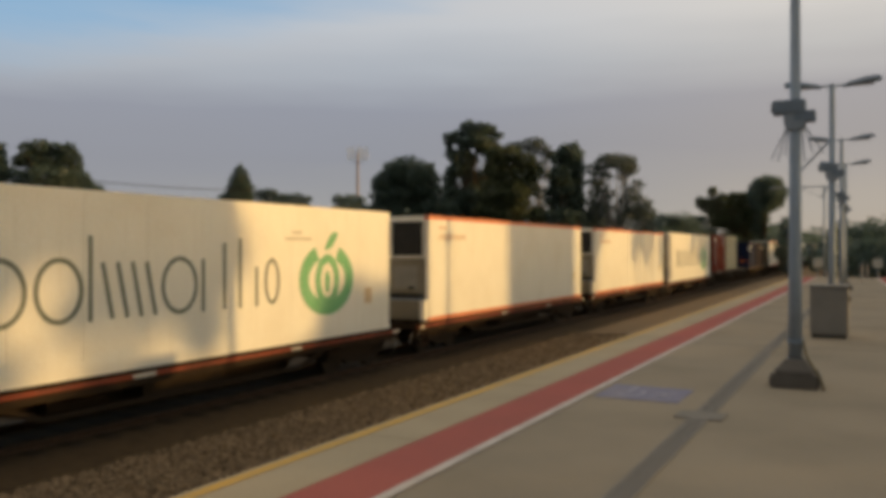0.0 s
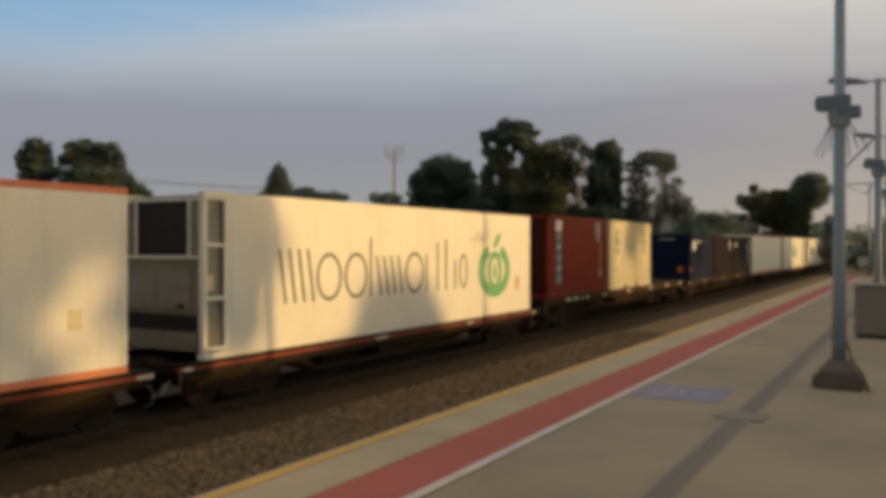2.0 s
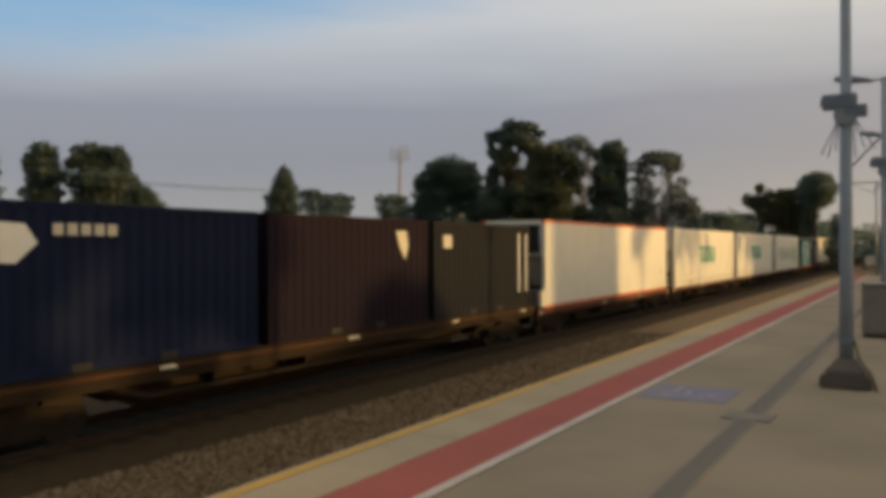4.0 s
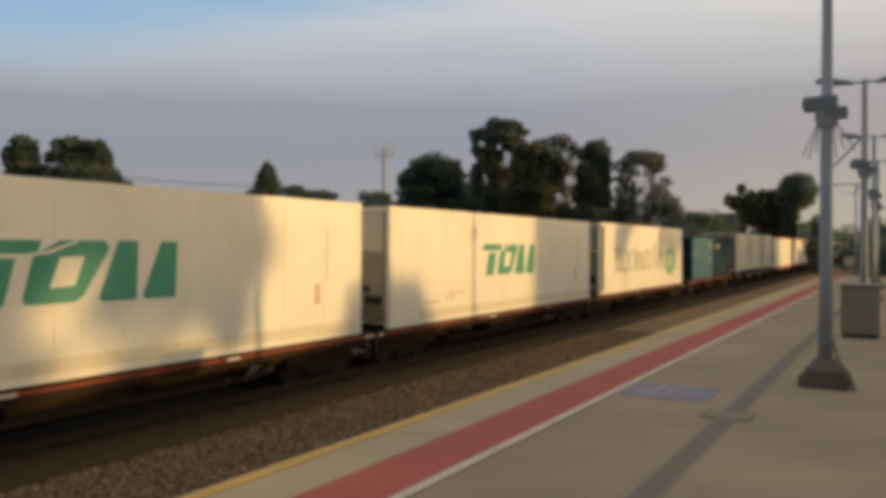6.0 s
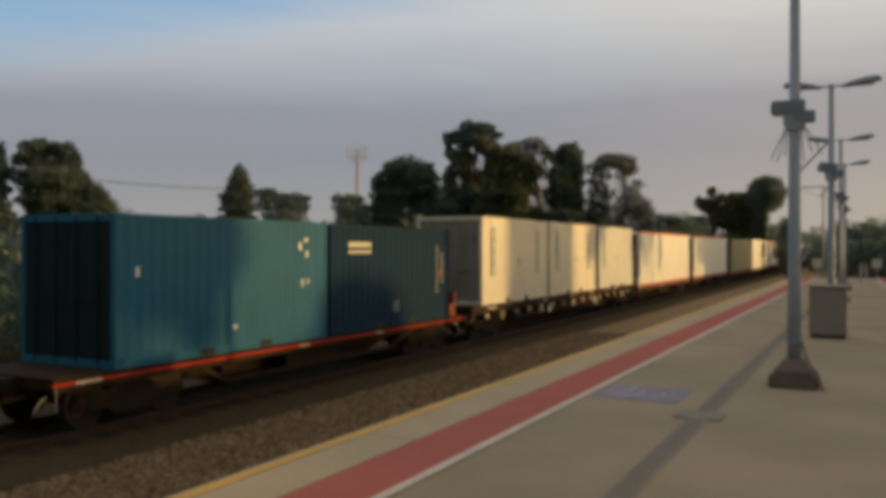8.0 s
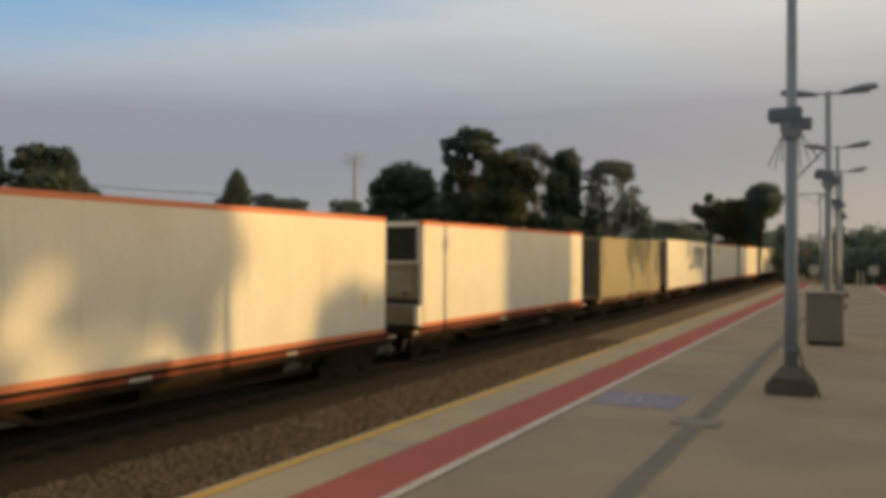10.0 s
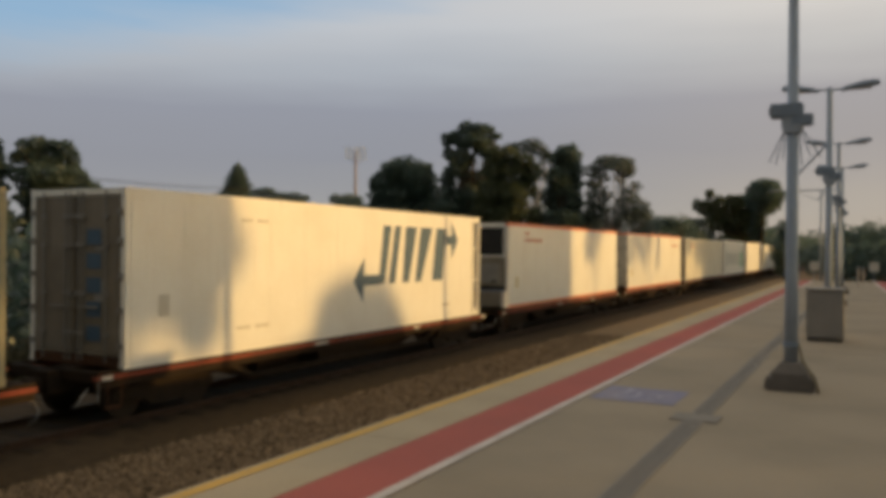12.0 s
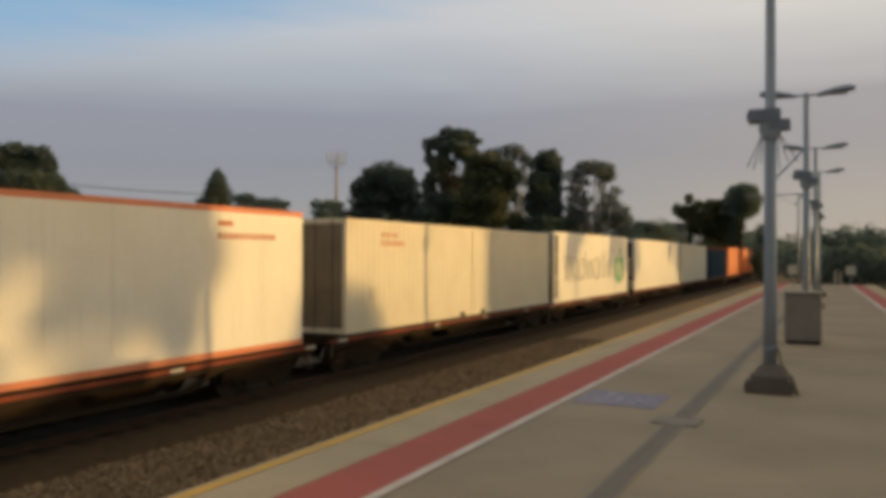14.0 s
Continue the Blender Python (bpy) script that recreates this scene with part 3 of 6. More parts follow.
def lamp_post(x, y, first):
    p = thing("lamp_post", "galvanised steel platform lamp post with twin flat lamps" if not first else
              "galvanised lamp post with camera boxes and a cable", "lamp post", pose(x, y, 0), "lamp posts along the platform")
    part("base_block", Shape().box(-0.265, -0.25, 0.0, 0.265, 0.25, 0.145), BASEPAINT, p, "weathered square base block", bevel=0.02)
    foot = Shape()
    lo, hi = 0.205, 0.098
    corners = ((-1, -1), (1, -1), (1, 1), (-1, 1))
    for half, z in ((lo, 0.143), (lo * 0.96, 0.20), (hi, 0.325)):
        foot.v += [(a * half, b * half, z) for a, b in corners]
    foot.f += [(3, 2, 1, 0), (8, 9, 10, 11)] + [(a, (a + 1) % 4, 4 + (a + 1) % 4, 4 + a) for a in range(4)] + [(4 + a, 4 + (a + 1) % 4, 8 + (a + 1) % 4, 8 + a) for a in range(4)]
    part("base_cover", foot, BASEPAINT, p, "weathered sloping steel base cover", bevel=0.012)
    for a, b in corners:
        part("bolt", Shape().tube([(a * 0.225, b * 0.22, 0.14), (a * 0.225, b * 0.22, 0.175)], 0.016, 6), GRATE, p)
    part("pole", Shape().tube([(0, 0, 0.25), (0, 0, 1.2), (0, 0, 4.95)], [0.079, 0.074, 0.053], 16), GALV, p, smooth=True)
    part("collar", Shape().tube([(0, 0, 0.50), (0, 0, 0.55)], 0.089, 16), DARKMETAL, p, bevel=0.004)
    box1 = part("camera_box", Shape().box(-0.245, -0.10, 3.175, 0.116, 0.10, 3.335), DARKMETAL, p, "dark grey equipment box", bevel=0.012)
    part("camera_lens", Shape().tube([(-0.257, -0.02, 3.255), (-0.244, -0.02, 3.255)], 0.05, 12), BLACK, box1)
    part("speaker_box", Shape().box(-0.02, -0.09, 3.075, 0.22, 0.09, 3.205), DARKMETAL, p, bevel=0.012)
    part("speaker_bracket", Shape().prism([(-0.08, 2.98), (0.08, 2.98), (0.12, 3.08), (0.12, 3.19), (-0.12, 3.19), (-0.12, 3.06)], -0.085, 0.17, "y"), GALV, p, bevel=0.008)
    if first:
        rods = ((-0.08, -0.26, 2.66), (-0.08, -0.19, 2.63), (-0.07, -0.11, 2.70), (0.07, 0.10, 2.62), (0.08, 0.19, 2.72), (0.09, 0.30, 2.70))
        for x0, x1, z1 in rods:
            part("anti_climb_rod", Shape().tube([(x0, 0, 3.06), (x1, 0.02, z1)], 0.008, 6), GALV, p)
        cable = [(0.085, -0.03, 0.53), (0.10, -0.06, 0.46), (0.135, -0.10, 0.34), (0.21, -0.19, 0.24), (0.285, -0.265, 0.13), (0.315, -0.30, 0.014)]
        part("cable", Shape().tube(cable, 0.013, 8), CABLE, p, "black and yellow cable running to the ground", smooth=True)
    if not first:
        part("bracket_arm", Shape().tube([(0, 0, 3.85), (-0.58, 0, 3.22)], 0.022, 8), GALV, p)
    # twin lamp heads on short arms across the platform
    arm = part("lamp_arm", Shape().tube([(-0.42, 0, 4.93), (0, 0, 4.90), (0.42, 0, 4.93)], 0.022, 8), GALV, p)
    for sx in (-1, 1):
        h = Shape()
        prof = [(0.20, 0.015, 0.035), (0.30, 0.05, 0.085), (0.60, 0.085, 0.125), (0.80, 0.08, 0.11), (0.90, 0.045, 0.05)]
        k = len(h.v)
        for d, up, w in prof:
            z = 4.90 + 0.12 * (d - 0.2)
            h.v += [(sx * d, -w, z), (sx * d, -w * 0.6, z + up), (sx * d, w * 0.6, z + up), (sx * d, w, z), (sx * d, w * 0.7, z - 0.035), (sx * d, -w * 0.7, z - 0.035)]
        for i in range(len(prof) - 1):
            for j in range(6):
                h.f.append((k + 6 * i + j, k + 6 * i + (j + 1) % 6, k + 6 * i + 6 + (j + 1) % 6, k + 6 * i + 6 + j))
        h.f += [tuple(k + j for j in range(6)), tuple(k + 6 * (len(prof) - 1) + j for j in range(6))]
        head = part("lamp_head", h, DARKMETAL, p, "flat grey lamp head")
        part("lens", Shape().box(min(sx * 0.38, sx * 0.76), -0.06, 4.88, max(sx * 0.38, sx * 0.76), 0.06, 4.92), LAMPGLASS, head)
    return p


def litter_bin():
    b = thing("litter_bin", "grey steel-clad litter bin standing on the platform", "bin", pose(-0.70, 16.55, 0))
    part("plinth", Shape().box(-0.28, -0.28, 0, 0.28, 0.28, 0.05), BLACK, b)
    part("cabinet", Shape().box(-0.31, -0.31, 0.05, 0.31, 0.31, 0.90), BINPAINT, b, bevel=0.02)
    for i in range(5):
        x = -0.29 + i * 0.118
        part("panel", Shape().box(x, -0.322, 0.09, x + 0.114, -0.310, 0.86), BINPAINT, b, bevel=0.003)
    part("lid", Shape().box(-0.325, -0.325, 0.90, 0.325, 0.325, 0.95), BINPAINT, b, "flat grey lid", bevel=0.015)


def far_signal_pole():
    p = thing("cantilever_pole", "thin grey pole with a long cross arm beyond the platform", "pole", pose(-2.95, 62.0, -1.75))
    part("pole", Shape().tube([(0, 0, 0), (0, 0, 7.7)], [0.09, 0.06], 10), GALV, p, smooth=True)
    part("cross_arm", Shape().tube([(-3.4, 0, 7.62), (0.9, 0, 7.62)], 0.045, 8), GALV, p)
    part("stay", Shape().tube([(-1.6, 0, 7.62), (0, 0, 6.8)], 0.02, 6), GALV, p)


def small_sign(x, y, top, w):
    p = thing("track_sign", "small pale square sign board on a thin post beyond the platform", "sign", pose(x, y, -1.75), "track signs")
    part("post", Shape().tube([(0, 0, 0), (0, 0, top + 1.75)], 0.035, 8), GALV, p)
    part("board", Shape().box(-w / 2, -0.06, top + 1.75 - w, w / 2, -0.036, top + 1.75), FAINT, p, bevel=0.004)


def small_post(x, y, h):
    p = thing("marker_post", "short pale marker post near the platform's end", "post", pose(x, y, 0), "marker posts")
    part("shaft", Shape().tube([(0, 0, 0), (0, 0, h)], 0.04, 10), WHITELINE, p)
    part("cap", Shape().tube([(0, 0, h), (0, 0, h + 0.05)], [0.055, 0.03], 10), DARKMETAL, p)


# ---- trees ----


def leaves(rng, lobes, count, size, flat=0.0):
    """Leaf sprays over and inside a set of lobes (x, y, z, rx, ry, rz)."""
    vol = np.array([l[3] * l[4] * l[5] for l in lobes]) ** 0.75
    pick = rng.choice(len(lobes), count, p=vol / vol.sum())
    L = np.array(lobes)[pick]
    d = rng.normal(size=(count, 3))
    d /= np.linalg.norm(d, axis=1)[:, None]
    r = 0.45 + 0.62 * rng.random(count) ** 0.55
    # tufts: rough the radius by direction
    bump = 0.16 * np.sin(d[:, 0] * 6.1 + pick * 1.7) * np.cos(d[:, 1] * 5.3 + pick) + 0.12 * np.sin(d[:, 2] * 8 + pick * 2.3)
    p = L[:, :3] + d * (r * (1 + bump))[:, None] * L[:, 3:]
    a = rng.normal(size=(count, 3))
    a /= np.linalg.norm(a, axis=1)[:, None]
    b = np.cross(a, rng.normal(size=(count, 3)))
    b /= np.linalg.norm(b, axis=1)[:, None]
    s = size * (0.5 + rng.random(count))[:, None]
    nrm = np.cross(a, b) * s * 0.25
    v = np.stack([p - a * s, p - b * s * 0.45 + nrm, p + a * s, p + b * s * 0.45 + nrm], 1).reshape(-1, 3)
    k = np.arange(count) * 4
    f = np.concatenate([np.stack([k, k + 1, k + 2], 1), np.stack([k, k + 2, k + 3], 1)])
    return v, f


def tree(name, label, x, y, lobes, leaf, bark, seed, count=4200, size=0.22, trunk=0.22, stems=1, base=-1.75):
    """Trunk, limbs to each lobe, and a crown of leaf sprays. Lobes are given about the foot."""
    rng = np.random.default_rng(seed)
    t = thing(name, label, "tree", pose(x, y, base), "")
    zs = [l[2] for l in lobes]
    fork = max(0.9, min(l[2] - l[5] for l in lobes) * 0.9)
    wood = Shape()
    for s in range(stems):
        ox, oy = (rng.normal(size=2) * 0.35 if stems > 1 else (0, 0))
        wood.tube([(ox * 0.3, oy * 0.3, -0.1), (ox * 0.6 + 0.05, oy * 0.6, fork * 0.5), (ox, oy, fork), (ox * 1.2, oy * 1.2, max(zs))],
                  [trunk * 1.3, trunk, trunk * 0.8, trunk * 0.25], 8)
    for lx, ly, lz, rx, ry, rz in lobes:
        wood.tube([(0, 0, fork * 0.95), (lx * 0.45, ly * 0.45, (fork + lz) / 2), (lx, ly, lz + rz * 0.3)], [trunk * 0.6, trunk * 0.38, trunk * 0.12], 6)
        for i in range(3):
            d = rng.normal(size=3)
            d /= np.linalg.norm(d)
            wood.tube([(lx * 0.7, ly * 0.7, lz - rz * 0.2), (lx + d[0] * rx * 0.8, ly + d[1] * ry * 0.8, lz + abs(d[2]) * rz * 0.8)], [trunk * 0.25, trunk * 0.07], 5)
    part("trunk", wood, bark, t, smooth=True)
    v, f = leaves(rng, lobes, count, size)
    me = bpy.data.meshes.new("crown")
    me.from_pydata(v.tolist(), [], f.tolist())
    me.materials.append(leaf)
    c = new("crown", me)
    c.parent = t
    return t


def round_lobes(rng, w, h, n, z0=1.2, taper=0.0):
    """n lobes filling a crown w wide and h high above z0."""
    out = []
    for i in range(n):
        f = (i + 0.5) / n
        z = z0 + (h - z0) * (0.12 + 0.76 * f)
        half = w / 2 * math.sqrt(max(0.15, 1 - (2 * f - 0.9) ** 2)) * (1 - taper * f)
        a = i * 2.4
        off = half * 0.52
        r = half * (0.62 + 0.2 * rng.random())
        out.append((off * math.cos(a), off * math.sin(a), z, r, r, r * (0.8 + 0.3 * rng.random())))
    out.append((0, 0, z0 + (h - z0) * 0.5, w * 0.30, w * 0.30, (h - z0) * 0.36))
    out.append((0, 0, h - w * 0.17, w * 0.20 * (1 - taper * 0.5), w * 0.20 * (1 - taper * 0.5), w * 0.17))
    return out


def bearing(deg, r):
    """A place r metres off, deg to the left of the track's direction."""
    return -r * math.sin(radians(deg)), r * math.cos(radians(deg))


def crown_tree(name, label, deg, r, lobes, leaf, bark, seed, dense=1500, size=0.14, trunk=0.2, stems=1, loose=0.93):
    """A tree r metres off whose lobes are given as (sideways, height over the platform, half width, half height)."""
    rng = np.random.default_rng(seed)
    x, y = bearing(deg, r)
    c, sn = math.cos(radians(deg)), math.sin(radians(deg))
    out = []
    for k, z, rk, rz in lobes:
        d = 0.5 * rk * rng.normal()
        out.append((k * c - d * sn, k * sn + d * c, z + 1.75, rk * loose, rk * loose, rz * loose))
    count = int(dense * sum(l[3] * l[5] for l in out))
    return tree(name, label, x, y, out, leaf, bark, seed, count, size, trunk, stems)


def trees_behind_train():
    rng = np.random.default_rng(11)
    dark = "dark green dense-crowned tree behind the railway"
    gum = "tall open-crowned gum tree with pale limbs behind the railway"
    G = -1.75
    # a broad round crown with a small knob at its side
    crown_tree("tree", "round dark green dense-crowned tree behind the railway", 30.1, 75,
               [(0.0, 8.4, 1.85, 1.54), (-1.7, 7.7, 1.02, 1.13), (-2.6, 7.5, 0.65, 0.92), (1.3, 7.9, 1.44, 1.54), (2.1, 8.8, 0.67, 0.75), (2.6, 7.6, 0.57, 1.03),
                (-0.2, 6.5, 2.67, 1.54), (-1.5, 5.7, 1.28, 1.13), (1.6, 5.8, 1.28, 1.44), (0.1, 4.5, 2.57, 1.34), (-1.1, 8.6, 1.02, 1.03), (0, 2.6, 2.3, 1.4)],
               LEAF_DARK, BARK, 50, trunk=0.25)
    # the tallest: a lumpy head that leans over an open middle
    crown_tree("tree", "tall dark green dense-crowned tree behind the railway", 25.7, 76,
               [(-0.1, 12.7, 0.83, 0.68), (1.0, 12.6, 1.04, 0.57), (2.0, 12.6, 0.57, 0.47), (-1.0, 11.9, 0.83, 0.73), (-1.9, 11.7, 0.60, 0.68), (2.6, 12.0, 0.52, 0.36),
                (0.6, 11.5, 1.46, 0.68), (1.8, 11.4, 0.83, 0.62), (-1.8, 10.5, 0.47, 0.73), (-0.5, 10.3, 0.73, 0.94), (1.9, 10.4, 0.62, 0.73), (-1.0, 8.9, 1.15, 0.83), (0.1, 9.8, 0.7, 0.7), (2.0, 9.4, 0.6, 0.8), (1.2, 10.7, 0.8, 0.5), (-1.2, 10.0, 0.7, 0.8),
                (0.5, 8.1, 1.46, 0.94), (-1.8, 8.0, 0.68, 1.04), (-1.3, 6.4, 1.15, 1.15), (0.2, 6.1, 1.46, 1.25), (-1.1, 4.7, 1.35, 1.15), (0.7, 4.4, 1.56, 1.04), (0, 2.8, 2.0, 1.3)],
               LEAF_DARK, BARK, 51, trunk=0.28)
    crown_tree("tree", "broad olive green tree behind the railway", 22.6, 73,
               [(-1.5, 10.0, 0.9, 0.7), (-0.3, 10.0, 1.09, 0.7), (1.0, 9.4, 0.99, 0.75), (1.9, 8.4, 0.69, 0.8), (-1.5, 8.6, 1.3, 1.2), (0.1, 8.0, 1.59, 1.3), (1.5, 7.0, 0.79, 0.8),
                (-1.5, 6.7, 1.69, 1.3), (0.2, 6.2, 1.29, 1.1), (-2.0, 5.0, 1.79, 1.1), (-0.3, 4.6, 1.69, 1.1), (2.0, 4.4, 1.09, 0.89), (-0.5, 3.0, 2.2, 1.2)],
               LEAF_OLIVE, BARK, 52, trunk=0.25)
    crown_tree("tree", "dark green column-shaped tree behind the railway", 19.0, 74,
               [(0.4, 9.9, 1.14, 1.05), (-0.2, 10.1, 0.69, 0.8), (0.4, 8.7, 1.29, 1.1), (-0.9, 9.5, 0.55, 0.6), (-0.7, 8.1, 0.99, 0.9), (-0.2, 7.2, 1.39, 1.2), (0.9, 7.4, 0.74, 1.2),
                (-1.4, 6.4, 0.7, 1.01), (0.1, 5.6, 1.69, 1.3), (0.9, 5.8, 0.74, 1.25), (-0.2, 4.2, 1.89, 1.1), (0.7, 4.4, 0.69, 1.0), (0, 2.6, 1.7, 1.3)],
               LEAF_DARK, BARK, 53, trunk=0.22)
    # open gums: flat tufts with sky between them
    crown_tree("gum_tree", gum, 15.7, 75,
               [(0.0, 9.6, 1.18, 0.45), (-0.7, 9.5, 0.69, 0.45), (1.0, 9.3, 0.69, 0.5), (1.4, 8.7, 0.44, 0.45), (-1.3, 9.1, 0.45, 0.4), (-2.0, 8.7, 0.55, 0.46), (-1.6, 7.8, 0.55, 0.35),
                (-2.3, 7.6, 0.4, 0.3), (-0.6, 8.1, 0.35, 0.25), (0.8, 7.3, 0.34, 0.5), (0.5, 8.1, 0.39, 0.3), (1.7, 6.4, 0.44, 0.4), (-1.5, 6.2, 0.69, 0.4), (-2.1, 5.6, 0.5, 0.35),
                (-1.1, 5.3, 0.69, 0.45), (-1.9, 4.5, 0.5, 0.4), (2.4, 5.5, 0.68, 0.6), (1.3, 5.4, 0.59, 0.6), (2.2, 4.4, 0.78, 0.5), (0.9, 4.2, 0.69, 0.5), (-1.1, 4.1, 0.79, 0.45),
                (2.8, 3.7, 0.6, 0.45), (0.1, 5.1, 0.3, 0.4), (0.3, 9.0, 0.9, 0.35), (-1.3, 8.5, 0.5, 0.4), (1.6, 4.9, 0.9, 0.5), (-1.6, 5.0, 0.8, 0.5), (-1.3, 7.1, 0.6, 0.4), (-2.0, 6.7, 0.45, 0.35), (-0.7, 6.5, 0.5, 0.35), (1.2, 6.5, 0.5, 0.45), (1.9, 7.3, 0.4, 0.4), (1.0, 8.6, 0.6, 0.4), (2.5, 4.9, 0.7, 0.5), (0.7, 5.8, 0.4, 0.4)], LEAF_GUM, PALEBARK, 90, 720, 0.12, 0.13, 2, 1.28)
    crown_tree("gum_tree", gum, 21.1, 82,
               [(-2.4, 11.6, 0.67, 0.39), (-1.5, 11.8, 0.72, 0.39), (-0.2, 12.1, 0.78, 0.39), (0.5, 11.5, 0.66, 0.5), (1.1, 10.8, 0.5, 0.5), (-0.5, 11.3, 0.56, 0.34), (0.7, 9.9, 0.44, 0.45),
                (1.5, 10.9, 0.55, 0.39), (-1.3, 6.6, 0.45, 0.5), (0.3, 7.0, 0.44, 0.45), (1.2, 8.9, 0.44, 0.56), (0.9, 5.6, 0.55, 0.56), (-0.2, 5.0, 0.56, 0.5)],
               LEAF_GUM, PALEBARK, 91, 720, 0.12, 0.13, 2, 1.28)
    # the clump where the railway bends out of sight
    crown_tree("tree", "broad dark green tree beside the railway", 8.3, 150,
               [(-5.0, 9.6, 0.9, 1.1), (-3.0, 11.5, 0.85, 0.9), (-3.5, 9.1, 1.51, 1.58), (-1.4, 9.5, 1.59, 1.77), (0.8, 10.0, 1.49, 1.46), (2.3, 10.4, 1.11, 0.97), (3.1, 8.9, 1.66, 2.14),
                (-2.0, 6.8, 1.69, 1.57), (1.0, 6.7, 2.6, 2.34), (4.1, 6.5, 2.01, 1.94), (2.2, 4.1, 2.96, 1.75), (0, 2.0, 3.0, 2.0)], LEAF_OLIVE, BARK, 54, 1000, 0.18, 0.28)
    ball = crown_tree("tree", "round-crowned dark tree with a rusty dry top beside the railway", 6.2, 146,
                      [(0.3, 10.5, 2.8, 2.8), (0.35, 10.6, 2.8, 2.8), (0.25, 10.55, 2.8, 2.8), (0.3, 10.65, 2.75, 2.75), (0.3, 10.5, 2.0, 2.0), (-0.5, 7.2, 1.3, 1.5), (-0.8, 4.8, 1.5, 1.8)], LEAF_DARK, BARK, 55, 900, 0.17, 0.24)
    v, f = leaves(np.random.default_rng(56), [(-0.6, 0.3, 13.0, 1.85, 1.5, 1.6)], 1500, 0.16)
    me = bpy.data.meshes.new("dry_top")
    me.from_pydata(v.tolist(), [], f.tolist())
    me.materials.append(LEAF_DRY)
    top = new("dry_top", me)
    top.parent = ball
    tagged(top, "thin rusty dry top growth")
    crown_tree("tree", dark, 10.3, 152, [(-2.5, 5.9, 1.36, 1.01), (-0.6, 6.5, 1.74, 1.1), (1.2, 6.6, 0.96, 1.1), (1.8, 4.6, 1.53, 1.4), (-1, 4.2, 2.6, 1.5)], LEAF_DARK, BARK, 57, 420, 0.21)
    crown_tree("tree", "slim dark green bush beside the railway", 4.9, 105, [(0, 4.3, 0.95, 1.1), (0.4, 3.0, 1.1, 1.3), (-0.3, 1.4, 1.2, 1.5), (0.2, 0, 1.2, 1.4)], LEAF_DARK, BARK, 58, 600, 0.17, 0.12)
    # crowns over the roofs of the nearest wagons
    crown_tree("tree", dark, 56.5, 71, [(0.2, 9.3, 1.03, 0.57), (-0.6, 8.7, 0.55, 0.52), (0.9, 8.9, 0.52, 0.53), (0.2, 8.3, 1.35, 0.75), (-0.9, 8.1, 0.4, 0.4), (0.4, 7.3, 1.5, 0.9), (0.2, 6.0, 1.6, 1.2), (0, 4.2, 1.8, 1.3)],
               LEAF_DARK, BARK, 59)
    crown_tree("tree", "broad dark green dense-crowned tree behind the railway", 53.0, 70,
               [(-1.7, 9.1, 0.55, 0.62), (-0.8, 9.4, 0.73, 0.62), (0.4, 9.3, 0.99, 0.58), (1.3, 9.0, 0.67, 0.72), (1.8, 8.3, 0.55, 0.81), (-2.1, 8.3, 0.52, 0.61), (-0.3, 8.3, 1.81, 0.85),
                (1.5, 7.4, 1.01, 0.8), (-0.1, 7.0, 2.47, 0.95), (2.3, 6.9, 0.75, 0.7), (3.0, 6.0, 0.9, 0.8), (3.7, 5.1, 1.0, 0.8), (0, 5.4, 2.4, 1.3), (2.4, 4.4, 1.8, 1.2), (0, 3.5, 2.2, 1.4)], LEAF_DARK, BARK, 60)
    crown_tree("tree", dark, 59.5, 68, [(0.1, 8.7, 0.65, 0.61), (0.4, 8.0, 0.58, 0.57), (-0.5, 8.1, 0.71, 0.9), (-0.3, 7.1, 1.22, 0.9), (-1.6, 7.6, 1.2, 1.1), (-1.0, 5.6, 2.0, 1.3), (-1, 3.8, 2.0, 1.4)],
               LEAF_DARK, BARK, 61)
    # low crowns between the tall ones
    crown_tree("tree", "low dark green spreading tree behind the railway", 38.5, 100,
               [(-2.6, 8.0, 0.91, 0.6), (-1.4, 8.2, 0.92, 0.54), (-0.1, 7.7, 1.19, 0.54), (1.6, 7.7, 1.06, 0.54), (2.8, 7.5, 0.67, 0.47), (-1.4, 6.8, 2.0, 0.9), (1.5, 6.6, 2.0, 0.9), (0, 5.0, 2.8, 1.3)],
               LEAF_DARK, BARK, 62, 700, 0.16)
    crown_tree("tree", "low dark green spreading tree behind the railway", 34.0, 100,
               [(-1.3, 7.6, 0.94, 0.61), (0.2, 7.7, 1.08, 0.61), (1.3, 7.4, 0.68, 0.55), (0, 6.5, 2.0, 1.0), (0, 4.8, 2.0, 1.3)], LEAF_DARK, BARK, 63, 700, 0.16)
    # bearing, distance, height over the platform, width, lobes, leaf, label, taper
    plan = [
        (50.4, 72, 6.4, 5.5, 7, LEAF_DARK, dark, 0.2),
        (41.4, 110, 12.2, 5.2, 10, LEAF_DARK, "dark green cone-shaped conifer behind the railway", "cone"),
        (31.8, 77, 6.4, 4.4, 6, LEAF_DARK, dark, 0.1), (27.8, 74, 7.0, 4.4, 7, LEAF_DARK, dark, 0.1), (17.3, 82, 5.2, 4.6, 6, LEAF_DARK, dark, 0.1),
        (12.0, 112, 5.9, 7.0, 6, LEAF_DARK, dark, 0.1), (13.6, 118, 5.0, 6.5, 6, LEAF_DARK, dark, 0.1),
    ]
